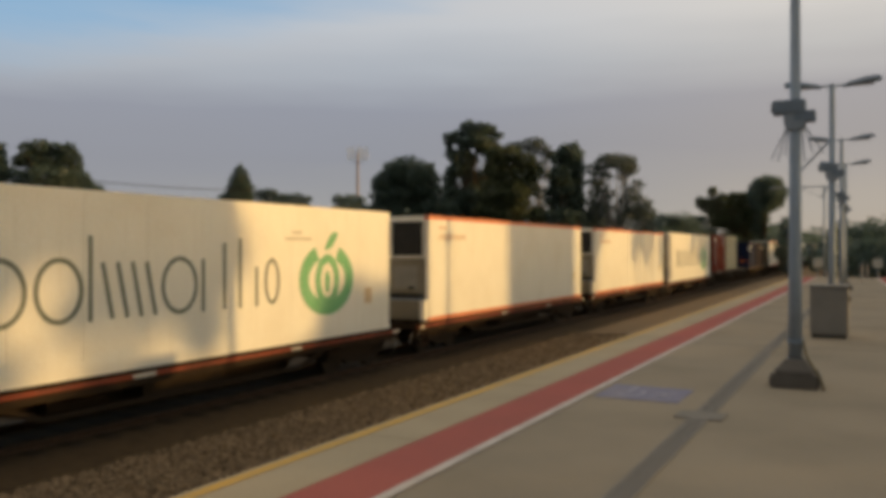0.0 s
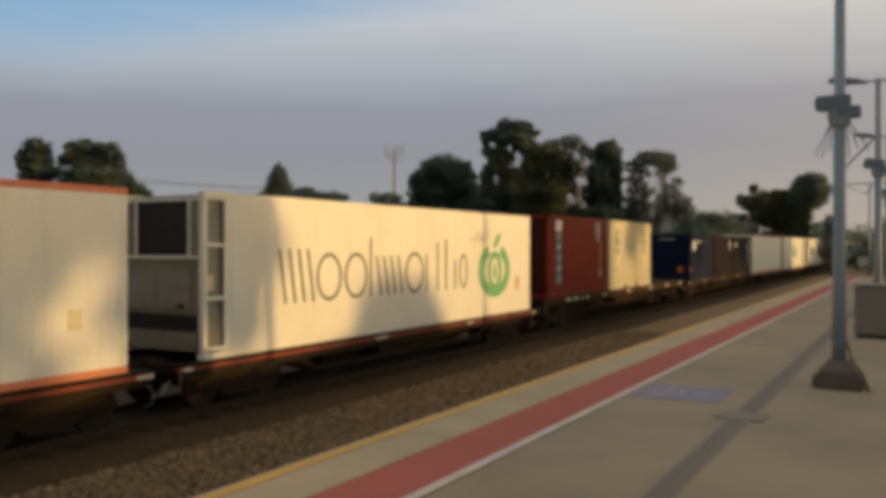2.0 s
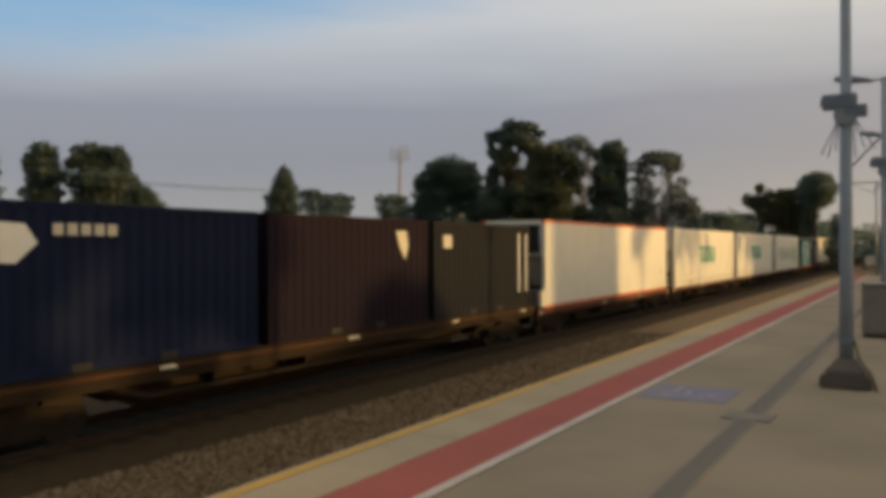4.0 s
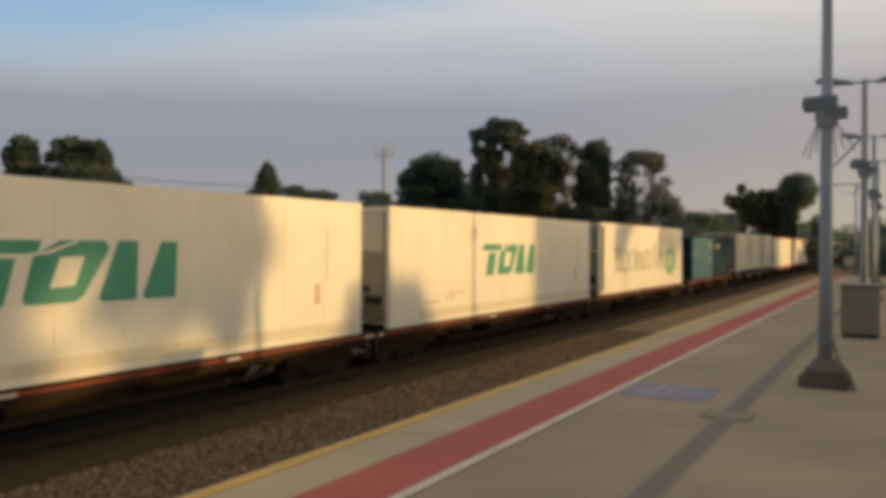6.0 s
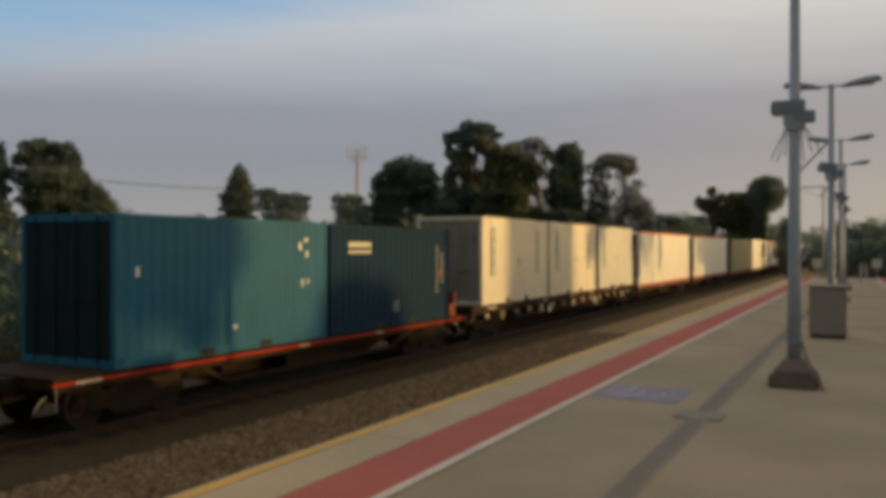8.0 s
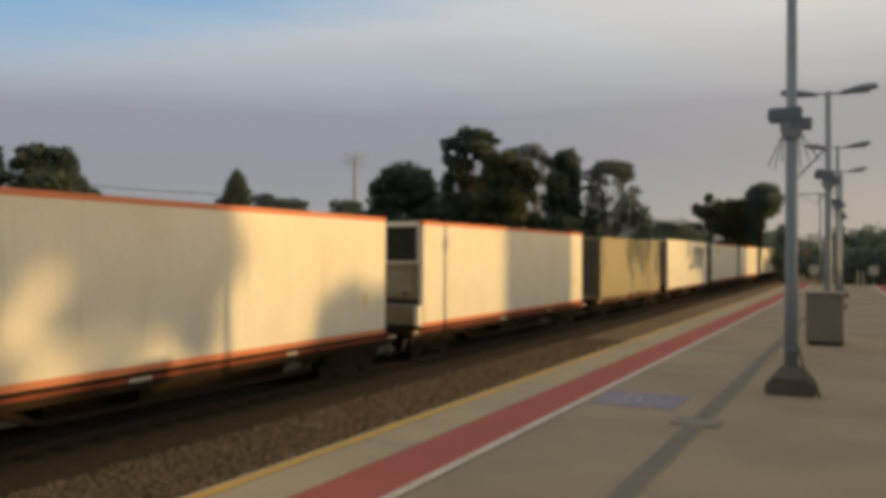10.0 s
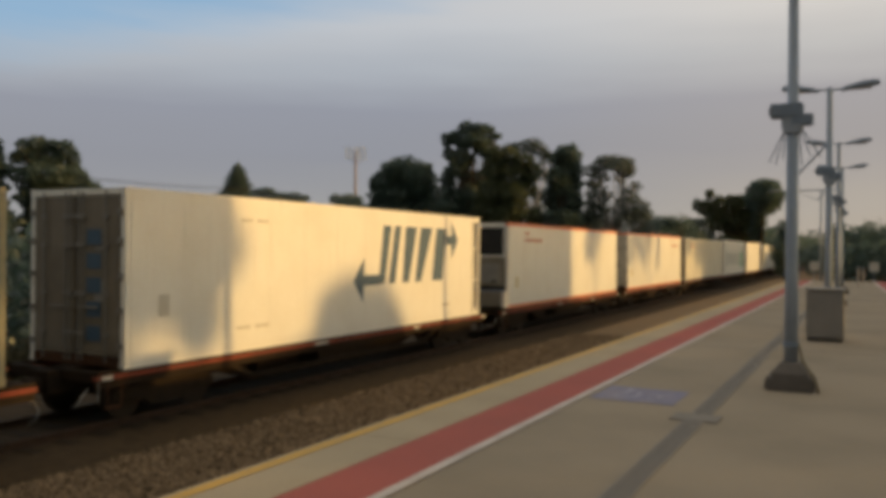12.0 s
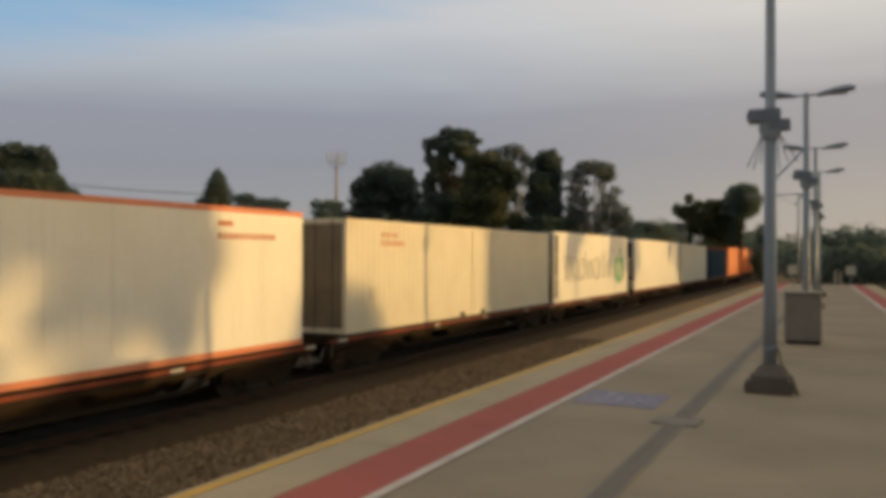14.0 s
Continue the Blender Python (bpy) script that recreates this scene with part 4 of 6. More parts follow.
    for i, (deg, r, top, w, n, leaf, label, taper) in enumerate(plan):
        x, y = bearing(deg, r)
        h = top - G
        if taper == "cone":
            lobes = [(0.15 * rng.normal(), 0.15 * rng.normal(), h - d, r1, r1, 1.0) for d, r1 in ((0.75, 0.75), (1.7, 1.25), (2.8, 1.7), (4.0, 2.05), (5.5, 2.3), (7.0, 2.4), (9.0, 2.5), (11.0, 2.4))]
        else:
            lobes = round_lobes(rng, w * 1.2, h + 0.3, n, h * 0.14, taper)
        tree("tree", label, x, y, lobes, leaf, BARK, 70 + i, count=int(7000 + 2200 * w * h / 10), size=0.10 + 0.0005 * r, trunk=0.16 + 0.008 * h)


def scrub(name, label, points, leaf, seed, count, size):
    """A belt of scrub or far woods: one uncountable mass of leaves."""
    rng = np.random.default_rng(seed)
    lobes = []
    for x, y, top, w in points:
        h = top + 1.75
        lobes.append((x, y, -1.75 + h * 0.42, w / 2, w / 2, h * 0.45))
        lobes.append((x + w * 0.2 * rng.normal(), y + w * 0.2 * rng.normal(), -1.75 + h * 0.66, w * 0.3, w * 0.3, h * 0.33))
    v, f = leaves(rng, lobes, count, size)
    v[:, 2] = np.maximum(v[:, 2], -1.75)
    me = bpy.data.meshes.new(name)
    me.from_pydata(v.tolist(), [], f.tolist())
    me.materials.append(leaf)
    return tagged(new(name, me), label, "scrub", "", "stuff")


def verge():
    """Rough dry grass along the far side of the track."""
    rng = np.random.default_rng(17)
    n = 30000
    y = -5 + 190 * rng.random(n) ** 1.4
    x = -16.9 - 5.0 * rng.random(n)
    h = 0.25 + 0.55 * rng.random(n) ** 2
    a = rng.random(n) * 3.14
    w = 0.05 + 0.05 * rng.random(n)
    lx, ly = 0.15 * rng.normal(size=n), 0.15 * rng.normal(size=n)
    ca, sa = np.cos(a) * w, np.sin(a) * w
    g = np.full(n, -1.75)
    v = np.stack([np.stack([x - ca, y - sa, g], 1), np.stack([x + ca, y + sa, g], 1), np.stack([x + lx, y + ly, g + h], 1)], 1).reshape(-1, 3)
    me = bpy.data.meshes.new("verge_grass")
    me.from_pydata(v.tolist(), [], np.arange(3 * n).reshape(-1, 3).tolist())
    me.materials.append(GRASS)
    tagged(new("verge_grass", me), "rough dry grass on the verge behind the railway", "grass", "", "stuff")


def woods():
    rng = np.random.default_rng(21)
    pts = []
    for deg in np.arange(8.0, 64.0, 1.15):
        r = 62 + 22 * rng.random() if deg > 20 else 95 + 25 * rng.random()
        x, y = bearing(deg, r)
        pts.append((min(x, -21.0), y, 3.0 + 1.6 * rng.random(), 5.0 + 2 * rng.random()))
    for y in np.arange(12, 125, 2.6):
        pts.append((-25.5 - 3 * rng.random(), y, 1.7 + 0.9 * rng.random(), 3.6 + rng.random()))
    scrub("scrub_belt", "dark green scrub and hedges behind the railway", pts, LEAF_DARK, 5, 46000, 0.30)
    pts = []
    for deg in np.arange(-6.0, 3.4, 0.42):
        r = 165 + 40 * rng.random()
        x, y = bearing(deg, r)
        if x < -7.5:
            continue
        pts.append((x, y, 6.2 + 1.8 * rng.random(), 6.5 + 3 * rng.random()))
    for deg in np.arange(-4.0, 2.6, 0.5):
        r = 112 + 25 * rng.random()
        x, y = bearing(deg, r)
        if x > -8.0:
            pts.append((x, y, 2.0 + 1.8 * rng.random(), 4 + 2 * rng.random()))
    scrub("far_woods", "dark green wood closing the view beyond the platform", pts, LEAF_DARK, 6, 20000, 0.42)
    pts = []
    for y in np.arange(165, 470, 7.0):
        pts.append((-19.5 - 3 * rng.random(), y, 6.5 + 2 * rng.random(), 8))
        pts.append((-5.0 + 1.0 * rng.random(), y + 15, 6.0 + 2 * rng.random(), 6))
    for x in np.arange(-60, 60, 6.0):
        pts.append((x, 480 + 12 * rng.random(), 12 + 4 * rng.random(), 11))
    scrub("track_side_woods", "dark green woods lining the railway far ahead", pts, LEAF_DARK, 7, 22000, 0.6)


# Unseen trees over the east side of the station: they stand between the low sun and the train.
SLOPE_Y = math.tan(radians(SUN_AHEAD))
SLOPE_Z = math.tan(radians(SUN_UP)) / math.cos(radians(SUN_AHEAD))


def towards_sun(y, z, x):
    """The place at x whose shade falls on the train's side at (y, z)."""
    d = x + 11.25
    return y + SLOPE_Y * d, z + SLOPE_Z * d


def trees_towards_sun():
    rng = np.random.default_rng(31)
    label = "tall tree east of the platform shading the train"
    G = -1.75
    # crown with a bare lower stem
    X = 21.0
    y0, z0 = towards_sun(9.57, 1.9, X)
    lobes = []
    for dy, dz, ry, rz in ((0.5, 0.9, 1.9, 0.7), (-0.5, 0.5, 1.2, 0.8), (0.6, 0.1, 1.3, 1.0), (1.6, 0.2, 1.0, 0.9), (2.2, 0.0, 0.85, 0.75), (2.35, -0.4, 0.92, 0.65),
                           (2.15, -1.0, 0.62, 0.7), (2.2, -1.7, 0.38, 0.65), (1.0, -0.6, 0.9, 0.6), (0.3, -0.85, 0.65, 0.5), (-0.25, -1.2, 0.28, 0.5), (-1.25, 0.35, 0.9, 0.75),
                           (-2.0, -0.35, 0.5, 0.7), (-2.3, -0.9, 0.4, 0.5), (1.9, 0.65, 0.7, 0.5), (0.75, -1.45, 0.4, 0.3), (1.5, 0.9, 0.8, 0.5), (-0.4, 0.0, 0.7, 0.6)):
        lobes.append((0.2 * rng.normal(), dy, z0 - G + dz, 0.9, ry, rz))
    tree("tree", label, X, y0, lobes, LEAF_DARK, BARK, 201, 12500, 0.17, 0.09)
    # unseen tree added to shade the first lamp post and the nearest wagons
    X = 20.0
    y0, z0 = towards_sun(4.6, 1.4, X)
    tree("tree", label, X, y0, [(0.5 * rng.normal(), dy, z0 - G + dz, 1.3, 1.5, 1.4) for dy in (-1.6, 0.2, 1.5) for dz in (-1.8, 0.2, 2.0)], LEAF_DARK, BARK, 205, 6500, 0.25, 0.2)
    # low round crown
    X = 19.0
    y0, z0 = towards_sun(17.2, -1.22, X)
    tree("tree", "small round tree east of the platform", X, y0, [(0, 0, z0 - G, 1.5, 2.35, 1.75), (0.4, 0.5, z0 - G + 0.3, 1.2, 1.4, 1.3), (0, -0.8, z0 - G - 0.6, 1.3, 1.6, 1.4)], LEAF_DARK, BARK, 202, 5200, 0.22, 0.12)
    # slender gums: each is given by the tufts whose shade falls on the train
    gums = (((36.2, 1.9, 0.5, 0.9), (37.2, 2.3, 0.6, 0.6), (38.2, 2.7, 0.5, 0.4), (37.0, 3.4, 1.2, 0.6)),
            ((43.4, 1.7, 0.35, 0.9), (44.9, 2.1, 0.5, 0.7), (44.4, 3.1, 1.1, 0.6)),
            ((46.4, 1.4, 0.35, 0.9), (47.6, 2.1, 0.5, 0.7), (47.2, 3.1, 1.2, 0.6), (49.8, 1.6, 0.3, 1.1)),
            ((60.0, 2.1, 0.7, 0.8), (62.0, 1.5, 0.9, 1.0), (63.8, 1.3, 0.6, 1.1), (62.0, 3.0, 1.8, 0.7)))
    for i, tufts in enumerate(gums):
        X = 22.0 + 2 * (i % 3)
        ym, zm = towards_sun(sum(t[0] for t in tufts) / len(tufts), 0.0, X)
        lobes = []
        for yt, zt, ry, rz in tufts:
            y0, z0 = towards_sun(yt, zt, X)
            lobes.append((0.4 * rng.normal(), y0 - ym, z0 - G, 0.6, ry, rz))
        tree("gum_tree", "slender gum tree east of the platform", X, ym, lobes, LEAF_GUM, PALEBARK, 210 + i, 2300, 0.18, 0.10)
    for i, yt in enumerate((67.5, 72.0, 77.0, 82.0, 87.5)):
        X = 26.0 + 2 * (i % 2)
        y0, z0 = towards_sun(yt, 1.2, X)
        lobes = [(0.5 * rng.normal(), dy, z0 - G + dz, 1.5, 1.6, 1.6) for dy in (-1.3, 1.3) for dz in (-2.0, 0.2, 2.2)]
        tree("tree", label, X, y0, lobes, LEAF_DARK, BARK, 230 + i, 3800, 0.28, 0.26)
    # woods out of view, added to keep the sun off the far train
    pts = []
    for y in np.arange(118, 340, 5.0):
        X = 30 + 6 * rng.random()
        y0, z0 = towards_sun(y + 4, 4.0, X)
        pts.append((X, y0, z0 + 2, 8.0))
    scrub("east_woods", "unseen dark green woods added to shade the far train", pts, LEAF_DARK, 8, 15000, 0.5)
    # unseen clipped hedge added east of the station: its shade covers the platform
    pts = []
    for y in np.arange(-20, 150, 1.6):
        pts.append((13.5, y, SLOPE_Z * 24.75 - 0.74 + 0.12 * rng.random(), 2.6))
    scrub("hedge", "dense dark green leaf belt, unseen, added to shade the platform", pts, LEAF_DARK, 9, 60000, 0.26)


def shade_building():
    """Unseen block added to shade the train: two plain storeys of brick beside the far track, end on to the low sun.
    Its straight edges bound the shade on the train.
    """
    x = 28.0
    y, _ = towards_sun(30.1, 0, x)
    b = thing("shade_building", "unseen plain two-storey brown brick building added to shade the train", "building", pose(x, y, -1.75, 0, 0, SUN_AHEAD))
    w, d, h = 3.15, 2.6, 10.0
    part("wall", Shape().box(-d, -w, 0, d, w, h), BRICK, b)
    part("roof", Shape().box(-d - 0.02, -w - 0.02, h, d + 0.02, w + 0.02, h + 0.25), ROOFTILE, b, "flat dark roof slab", bevel=0.03)
    part("plinth", Shape().box(-d - 0.05, -w - 0.05, 0, d + 0.05, w + 0.05, 0.5), WALLFACE, b)
    for z in (1.2, 5.4):
        for k in (-1.6, 1.6):
            win = part("window", Shape().box(-d - 0.03, k - 0.7, z, -d + 0.02, k + 0.7, z + 1.6), WHITELINE, b)
            part("pane", Shape().box(-d - 0.045, k - 0.6, z + 0.1, -d - 0.029, k + 0.6, z + 1.5), GLASSDARK, win)
    part("door", Shape().box(-d - 0.07, -0.5, 0.02, -d - 0.001, 0.5, 2.1), DARKMETAL, b)


def mast():
    x, y = bearing(33.45, 200)
    m = thing("phone_mast", "grey lattice-topped phone mast with white panel aerials", "mast", pose(x, y, -1.75))
    part("mast_pole", Shape().tube([(0, 0, 0), (0, 0, 26.6)], [0.42, 0.27], 12), MASTPAINT, m, smooth=True)
    ax, ay = math.cos(radians(33.45)), math.sin(radians(33.45))
    for zz in (25.3, 27.0):
        part("head_frame", Shape().tube([(-2.1 * ax, -2.1 * ay, zz), (2.1 * ax, 2.1 * ay, zz)], 0.05, 6), GALV, m)
    me = Shape().box(-0.19, -0.14, 0, 0.19, 0.14, 3.0).mesh("aerial_panel", AERIAL, 0.03)
    for k in (-2.15, -1.05, 0.30, 1.15, 2.15):
        shared("aerial_panel", me, m, pose(k * ax, k * ay, 24.9 + 0.25 * math.sin(k * 3), 0, 0, 33))
    part("strut", Shape().tube([(0, 0, 23.6), (-1.9 * ax, -1.9 * ay, 25.2)], 0.06, 6), GALV, m)
    part("strut", Shape().tube([(0, 0, 23.6), (1.9 * ax, 1.9 * ay, 25.2)], 0.06, 6), GALV, m)


def road_sign():
    x, y = -20.0, 34.5
    s = thing("stop_sign", "grey back of an eight-sided road sign with two plates below", "road sign", pose(x, y, -1.75, 0, 0, 30))
    part("post", Shape().tube([(0, 0, 0), (0, 0, 3.0)], 0.035, 8), GALV, s)
    part("octagon_plate", Shape().prism([(0.36 * math.cos(math.pi / 8 + i * math.pi / 4), 2.62 + 0.36 * math.sin(math.pi / 8 + i * math.pi / 4)) for i in range(8)], -0.045, 0.006, "y"), AERIAL, s)
    part("lower_plate", Shape().box(-0.33, -0.045, 1.82, -0.03, -0.039, 2.16), AERIAL, s)
    part("lower_plate", Shape().box(0.03, -0.045, 1.82, 0.33, -0.039, 2.16), AERIAL, s)


def gate_frame():
    x, y = bearing(36.5, 40)
    g = thing("white_rail", "low white painted rail behind the railway", "rail", pose(x, y, -1.75, 0, 0, 36))
    for k in (-0.72, 0.72):
        part("post", Shape().box(k - 0.05, -0.05, 0, k + 0.05, 0.05, 1.6), WHITELINE, g)
    part("bar", Shape().box(-0.68, -0.04, 0.55, 0.68, 0.04, 0.66), WHITELINE, g)


def power_line():
    a, b = Vector((*bearing(51.5, 84), 8.0)), Vector((*bearing(39.5, 104), 8.8))
    for p in (a, b):
        t = thing("power_pole", "dark wooden power pole among the trees", "pole", pose(p.x, p.y, -1.75), "power poles")
        part("shaft", Shape().tube([(0, 0, 0), (0, 0, p.z + 1.75 + 0.2)], [0.16, 0.11], 8), BARK, t)
        part("cross_arm", Shape().box(-0.9, -0.06, p.z + 1.6, 0.9, 0.06, p.z + 1.75), BARK, t)
    for k in (-0.7, 0.7):
        w = thing("power_wire", "thin dark overhead wire between two poles", "wire", pose(0, 0, 0), "overhead wires")
        pts = [a.lerp(b, f) + Vector((k, 0, 0.05 - 2.2 * f * (1 - f) * 0.5)) for f in np.linspace(0, 1, 12)]
        part("strand", Shape().tube(pts, 0.022, 5), BLACK, w)


def house():
    x, y = bearing(37.5, 82)
    h = thing("house", "low brick-roofed house with white trim behind the railway", "house", pose(x, y, -1.75, 0, 0, 40))
    part("wall", Shape().box(-6, -4, 0, 6, 4, 2.8), HOUSEWALL, h)
    r = Shape()
    r.v += [(-6.6, -4.6, 2.75), (6.6, -4.6, 2.75), (6.6, 4.6, 2.75), (-6.6, 4.6, 2.75), (-3, 0, 4.7), (3, 0, 4.7)]
    r.f += [(0, 1, 5, 4), (1, 2, 5), (2, 3, 4, 5), (3, 0, 4), (3, 2, 1, 0)]
    part("roof", r, ROOFTILE, h)
    for cx in (-3.5, 0.2, 3.6):
        w = part("window", Shape().box(cx - 0.8, -4.06, 1.0, cx + 0.8, -3.99, 2.2), WHITELINE, h)
        part("pane", Shape().box(cx - 0.7, -4.075, 1.1, cx - 0.04, -4.055, 2.1), GLASSDARK, w)
        part("pane", Shape().box(cx + 0.04, -4.075, 1.1, cx + 0.7, -4.055, 2.1), GLASSDARK, w)


# ---- train ----
SPEED = 20.636
# metres by which the train lags behind its steady speed, second by second
LAG = [(0, -0.05), (0.5, 0.09), (1, 0.02), (1.5, -0.11), (2, -0.03), (2.5, 0.06), (3, 0.02), (5.5, 0.18), (6, 0.20), (6.5, -0.26),
       (7, -0.24), (7.5, 0.05), (8, 0.14), (8.5, 0.12), (11, -0.72), (11.5, 0.19), (12, 0.32), (12.5, -0.50), (13, 0.46), (13.5, 0.09), (14, -0.02)]
MOVING = []


def moving(ob, q, z):
    """Registers a thing of the train that stands at q along the track when the clip starts."""
    MOVING.append((ob, q, z))
    return ob


def corrugated(L, H, x, pitch=0.278, depth=0.022):
    """A folded side sheet along y, outer faces at x."""
    s = Shape()
    ys, xs = [0.0], [x]
    y = 0.09
    d = depth if x > 0 else -depth
    while y + pitch < L - 0.05:
        for f, off in ((0.0, 0), (0.26, d), (0.50, d), (0.76, 0)):
            ys.append(y + f * pitch)
            xs.append(x - off)
        y += pitch
    ys.append(L)
    xs.append(x)
    for i in range(len(ys) - 1):
        s.face([(xs[i], ys[i], 0.14), (xs[i + 1], ys[i + 1], 0.14), (xs[i + 1], ys[i + 1], H - 0.09), (xs[i], ys[i], H - 0.09)])
    return s


def frame_parts(c, L, H, rail, post=None, low=0.15, top=0.10):
    """Corner posts, castings, rails, roof and floor of a container."""
    post = post or rail
    for x in (-SIDE, SIDE - 0.12):
        for y in (0, L - 0.10):
            part("corner_post", Shape().box(x, y, 0.12, x + 0.12, y + 0.10, H - 0.12), post, c, bevel=0.008)
    for x in (-SIDE - 0.004, SIDE - 0.158):
        for y in (-0.005, L - 0.173):
            for z in (0, H - 0.118):
                part("corner_casting", Shape().box(x, y, z, x + 0.162, y + 0.178, z + 0.118), rail, c, bevel=0.006)
    for x in (-SIDE, SIDE - 0.06):
        part("bottom_rail", Shape().box(x, 0.17, 0.0, x + 0.06, L - 0.17, low), rail, c, bevel=0.006)
        part("top_rail", Shape().box(x, 0.17, H - top, x + 0.06, L - 0.17, H), rail, c, bevel=0.006)


def dry_container(name, label, q, L, H, z, paint, rail=None, group="containers on the train", door=None):
    c = moving(thing(name, label, "container", pose(TRAIN_X, q, z), group), q, z)
    rail = rail or paint
    frame_parts(c, L, H, rail)
    part("side_sheet", corrugated(L, H, SIDE - 0.012), paint, c)
    part("side_sheet", Shape().box(-SIDE + 0.012, 0.05, 0.14, -SIDE + 0.03, L - 0.05, H - 0.09), paint, c)
    part("roof_sheet", Shape().box(-SIDE + 0.02, 0.05, H - 0.05, SIDE - 0.02, L - 0.05, H - 0.02), paint, c)
    part("floor", Shape().box(-SIDE + 0.06, 0.05, 0.10, SIDE - 0.06, L - 0.05, 0.15), GRIME, c)
    part("end_wall", Shape().box(-SIDE + 0.11, L - 0.05, 0.12, SIDE - 0.11, L - 0.02, H - 0.1), paint, c)
    part("door_header", Shape().box(-SIDE + 0.12, 0.0, H - 0.13, SIDE - 0.12, 0.08, H), rail, c, bevel=0.006)
    part("door_sill", Shape().box(-SIDE + 0.12, 0.0, 0.0, SIDE - 0.12, 0.08, 0.14), rail, c, bevel=0.006)
    for sx in (-1, 1):
        x0, x1 = sorted((sx * 0.012, sx * 1.10))
        # a door colour of its own carries the shade of the end face
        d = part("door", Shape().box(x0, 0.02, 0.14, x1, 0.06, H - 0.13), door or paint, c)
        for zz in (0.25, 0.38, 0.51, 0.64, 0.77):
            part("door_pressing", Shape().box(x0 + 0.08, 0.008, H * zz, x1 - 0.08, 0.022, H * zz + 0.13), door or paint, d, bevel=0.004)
        for xx in (0.26, 0.80):
            part("locking_bar", Shape().tube([(sx * xx, -0.012, 0.06), (sx * xx, -0.012, H - 0.06)], 0.017, 6), GALV if door is DOORGREY else door or GALV, d)
        part("bar_handle", Shape().box(min(sx * 0.26, sx * 0.72), -0.035, 1.12, max(sx * 0.26, sx * 0.72), -0.02, 1.16), door or GALV, d)
    for y in (L / 2 - 1.03, L / 2 + 0.67):
        part("fork_pocket", Shape().box(SIDE - 0.02, y, 0.015, SIDE + 0.006, y + 0.36, 0.147), BLACK, c)
    return c


def reefer(name, label, q, L, H, z, paint, rail, nose="grille", tail=None, face=None, group="containers on the train"):
    """A smooth-sided cool box with its machinery in the leading end. nose or tail 'cage' leaves an open side frame."""
    c = moving(thing(name, label, "container", pose(TRAIN_X, q, z), group), q, z)
    y0 = 0.62 if nose == "cage" else 0.03
    y1 = L - (0.55 if tail == "cage" else 0.03)
    frame_parts(c, L, H, rail, paint, 0.12, 0.11)
    part("body", Shape().box(-SIDE + 0.012, y0, 0.10, SIDE - 0.012, y1, H - 0.015), paint, c, bevel=0.012)
    # side panels, with fine joints between them
    n = 11 if L > 13.9 else 10
    step = (y1 - y0 - 0.2) / n
    for i in range(n):
        a = y0 + 0.1 + i * step
        part("side_panel", Shape().box(SIDE - 0.012, a + 0.004, 0.125, SIDE - 0.002, a + step - 0.004, H - 0.115), paint, c)
    part("scuff_rail", Shape().box(SIDE - 0.003, y0 + 0.1, 0.127, SIDE + 0.006, y1 - 0.1, 0.27), paint, c, bevel=0.003)
    cages = ([(0.0, y0)] if nose == "cage" else []) + ([(y1, L)] if tail == "cage" else [])
    for a, b in cages:
        for x in (-SIDE, SIDE - 0.05):
            for zz in (0.15, H * 0.35, H * 0.67, H - 0.16):
                part("cage_bar", Shape().box(x, a + 0.02, zz, x + 0.05, b, zz + 0.07), paint, c, bevel=0.006)
            yy = b - 0.09 if a == 0.0 else a
            part("cage_post", Shape().box(x - 0.002, yy, 0.14, x + 0.052, yy + 0.09, H - 0.1), paint, c, bevel=0.006)
        part("recess_panel", Shape().box(-SIDE + 0.10, a + 0.04, 0.14, SIDE - 0.10, b + 0.01, H - 0.06), BAYGREY, c)
        part("machine_box", Shape().box(SIDE - 0.11, a + 0.10, 0.24, SIDE - 0.06, b - 0.12, 0.80), BINPAINT, c, bevel=0.015)
        part("gauge_plate", Shape().box(SIDE - 0.101, a + 0.16, 1.25, SIDE - 0.09, a + 0.34, 1.55), YELLOWMARK, c)
    # machinery end: louvred fan opening above, pale cover and sump below
    f = 0.04 if nose == "cage" else y0
    for zz in (0.6, 1.2, 1.8, 2.4):
        part("hinge", Shape().box(SIDE - 0.012, y1 - 0.10, zz, SIDE + 0.010, y1 - 0.02, zz + 0.09), paint, c)
    if nose == "doors":
        return door_end(c, H, f, rail, face or DOORPALE)
    if nose == "plain":
        return plain_end(c, H, f)
    face = face or DIRTY_SHADED
    part("nose_panel", Shape().box(-1.10, f - 0.016, 0.15, 1.09, f - 0.001, H - 0.12), face, c)
    part("fan_panel", Shape().box(-0.55 if nose == "cage" else -1.06, f - 0.028, H * 0.62, 0.84 if nose == "cage" else 1.02, f - 0.002, H - 0.16), BLACK, c)
    for x in ((-0.60, 0.82) if nose == "cage" else (-1.1, -0.05, 1.02)):
        part("fan_frame", Shape().box(x, f - 0.05, H * 0.60, x + 0.045, f - 0.003, H - 0.13), paint, c)
    for zz in (H * 0.60, H - 0.16):
        part("fan_frame", Shape().box(-1.1, f - 0.052, zz, 1.08, f - 0.004, zz + 0.05), paint, c)
    part("cover_panel", Shape().box(-0.95, f - 0.045, H * 0.27, 0.93, f - 0.002, H * 0.54), face, c, bevel=0.02)
    part("sump_panel", Shape().box(-1.06, f - 0.02, H * 0.16, 1.04, f - 0.001, H * 0.26), BLACK, c)
    part("lower_panel", Shape().box(-1.08, f - 0.045, 0.14, 1.08, f - 0.002, H * 0.15), face, c, bevel=0.01)
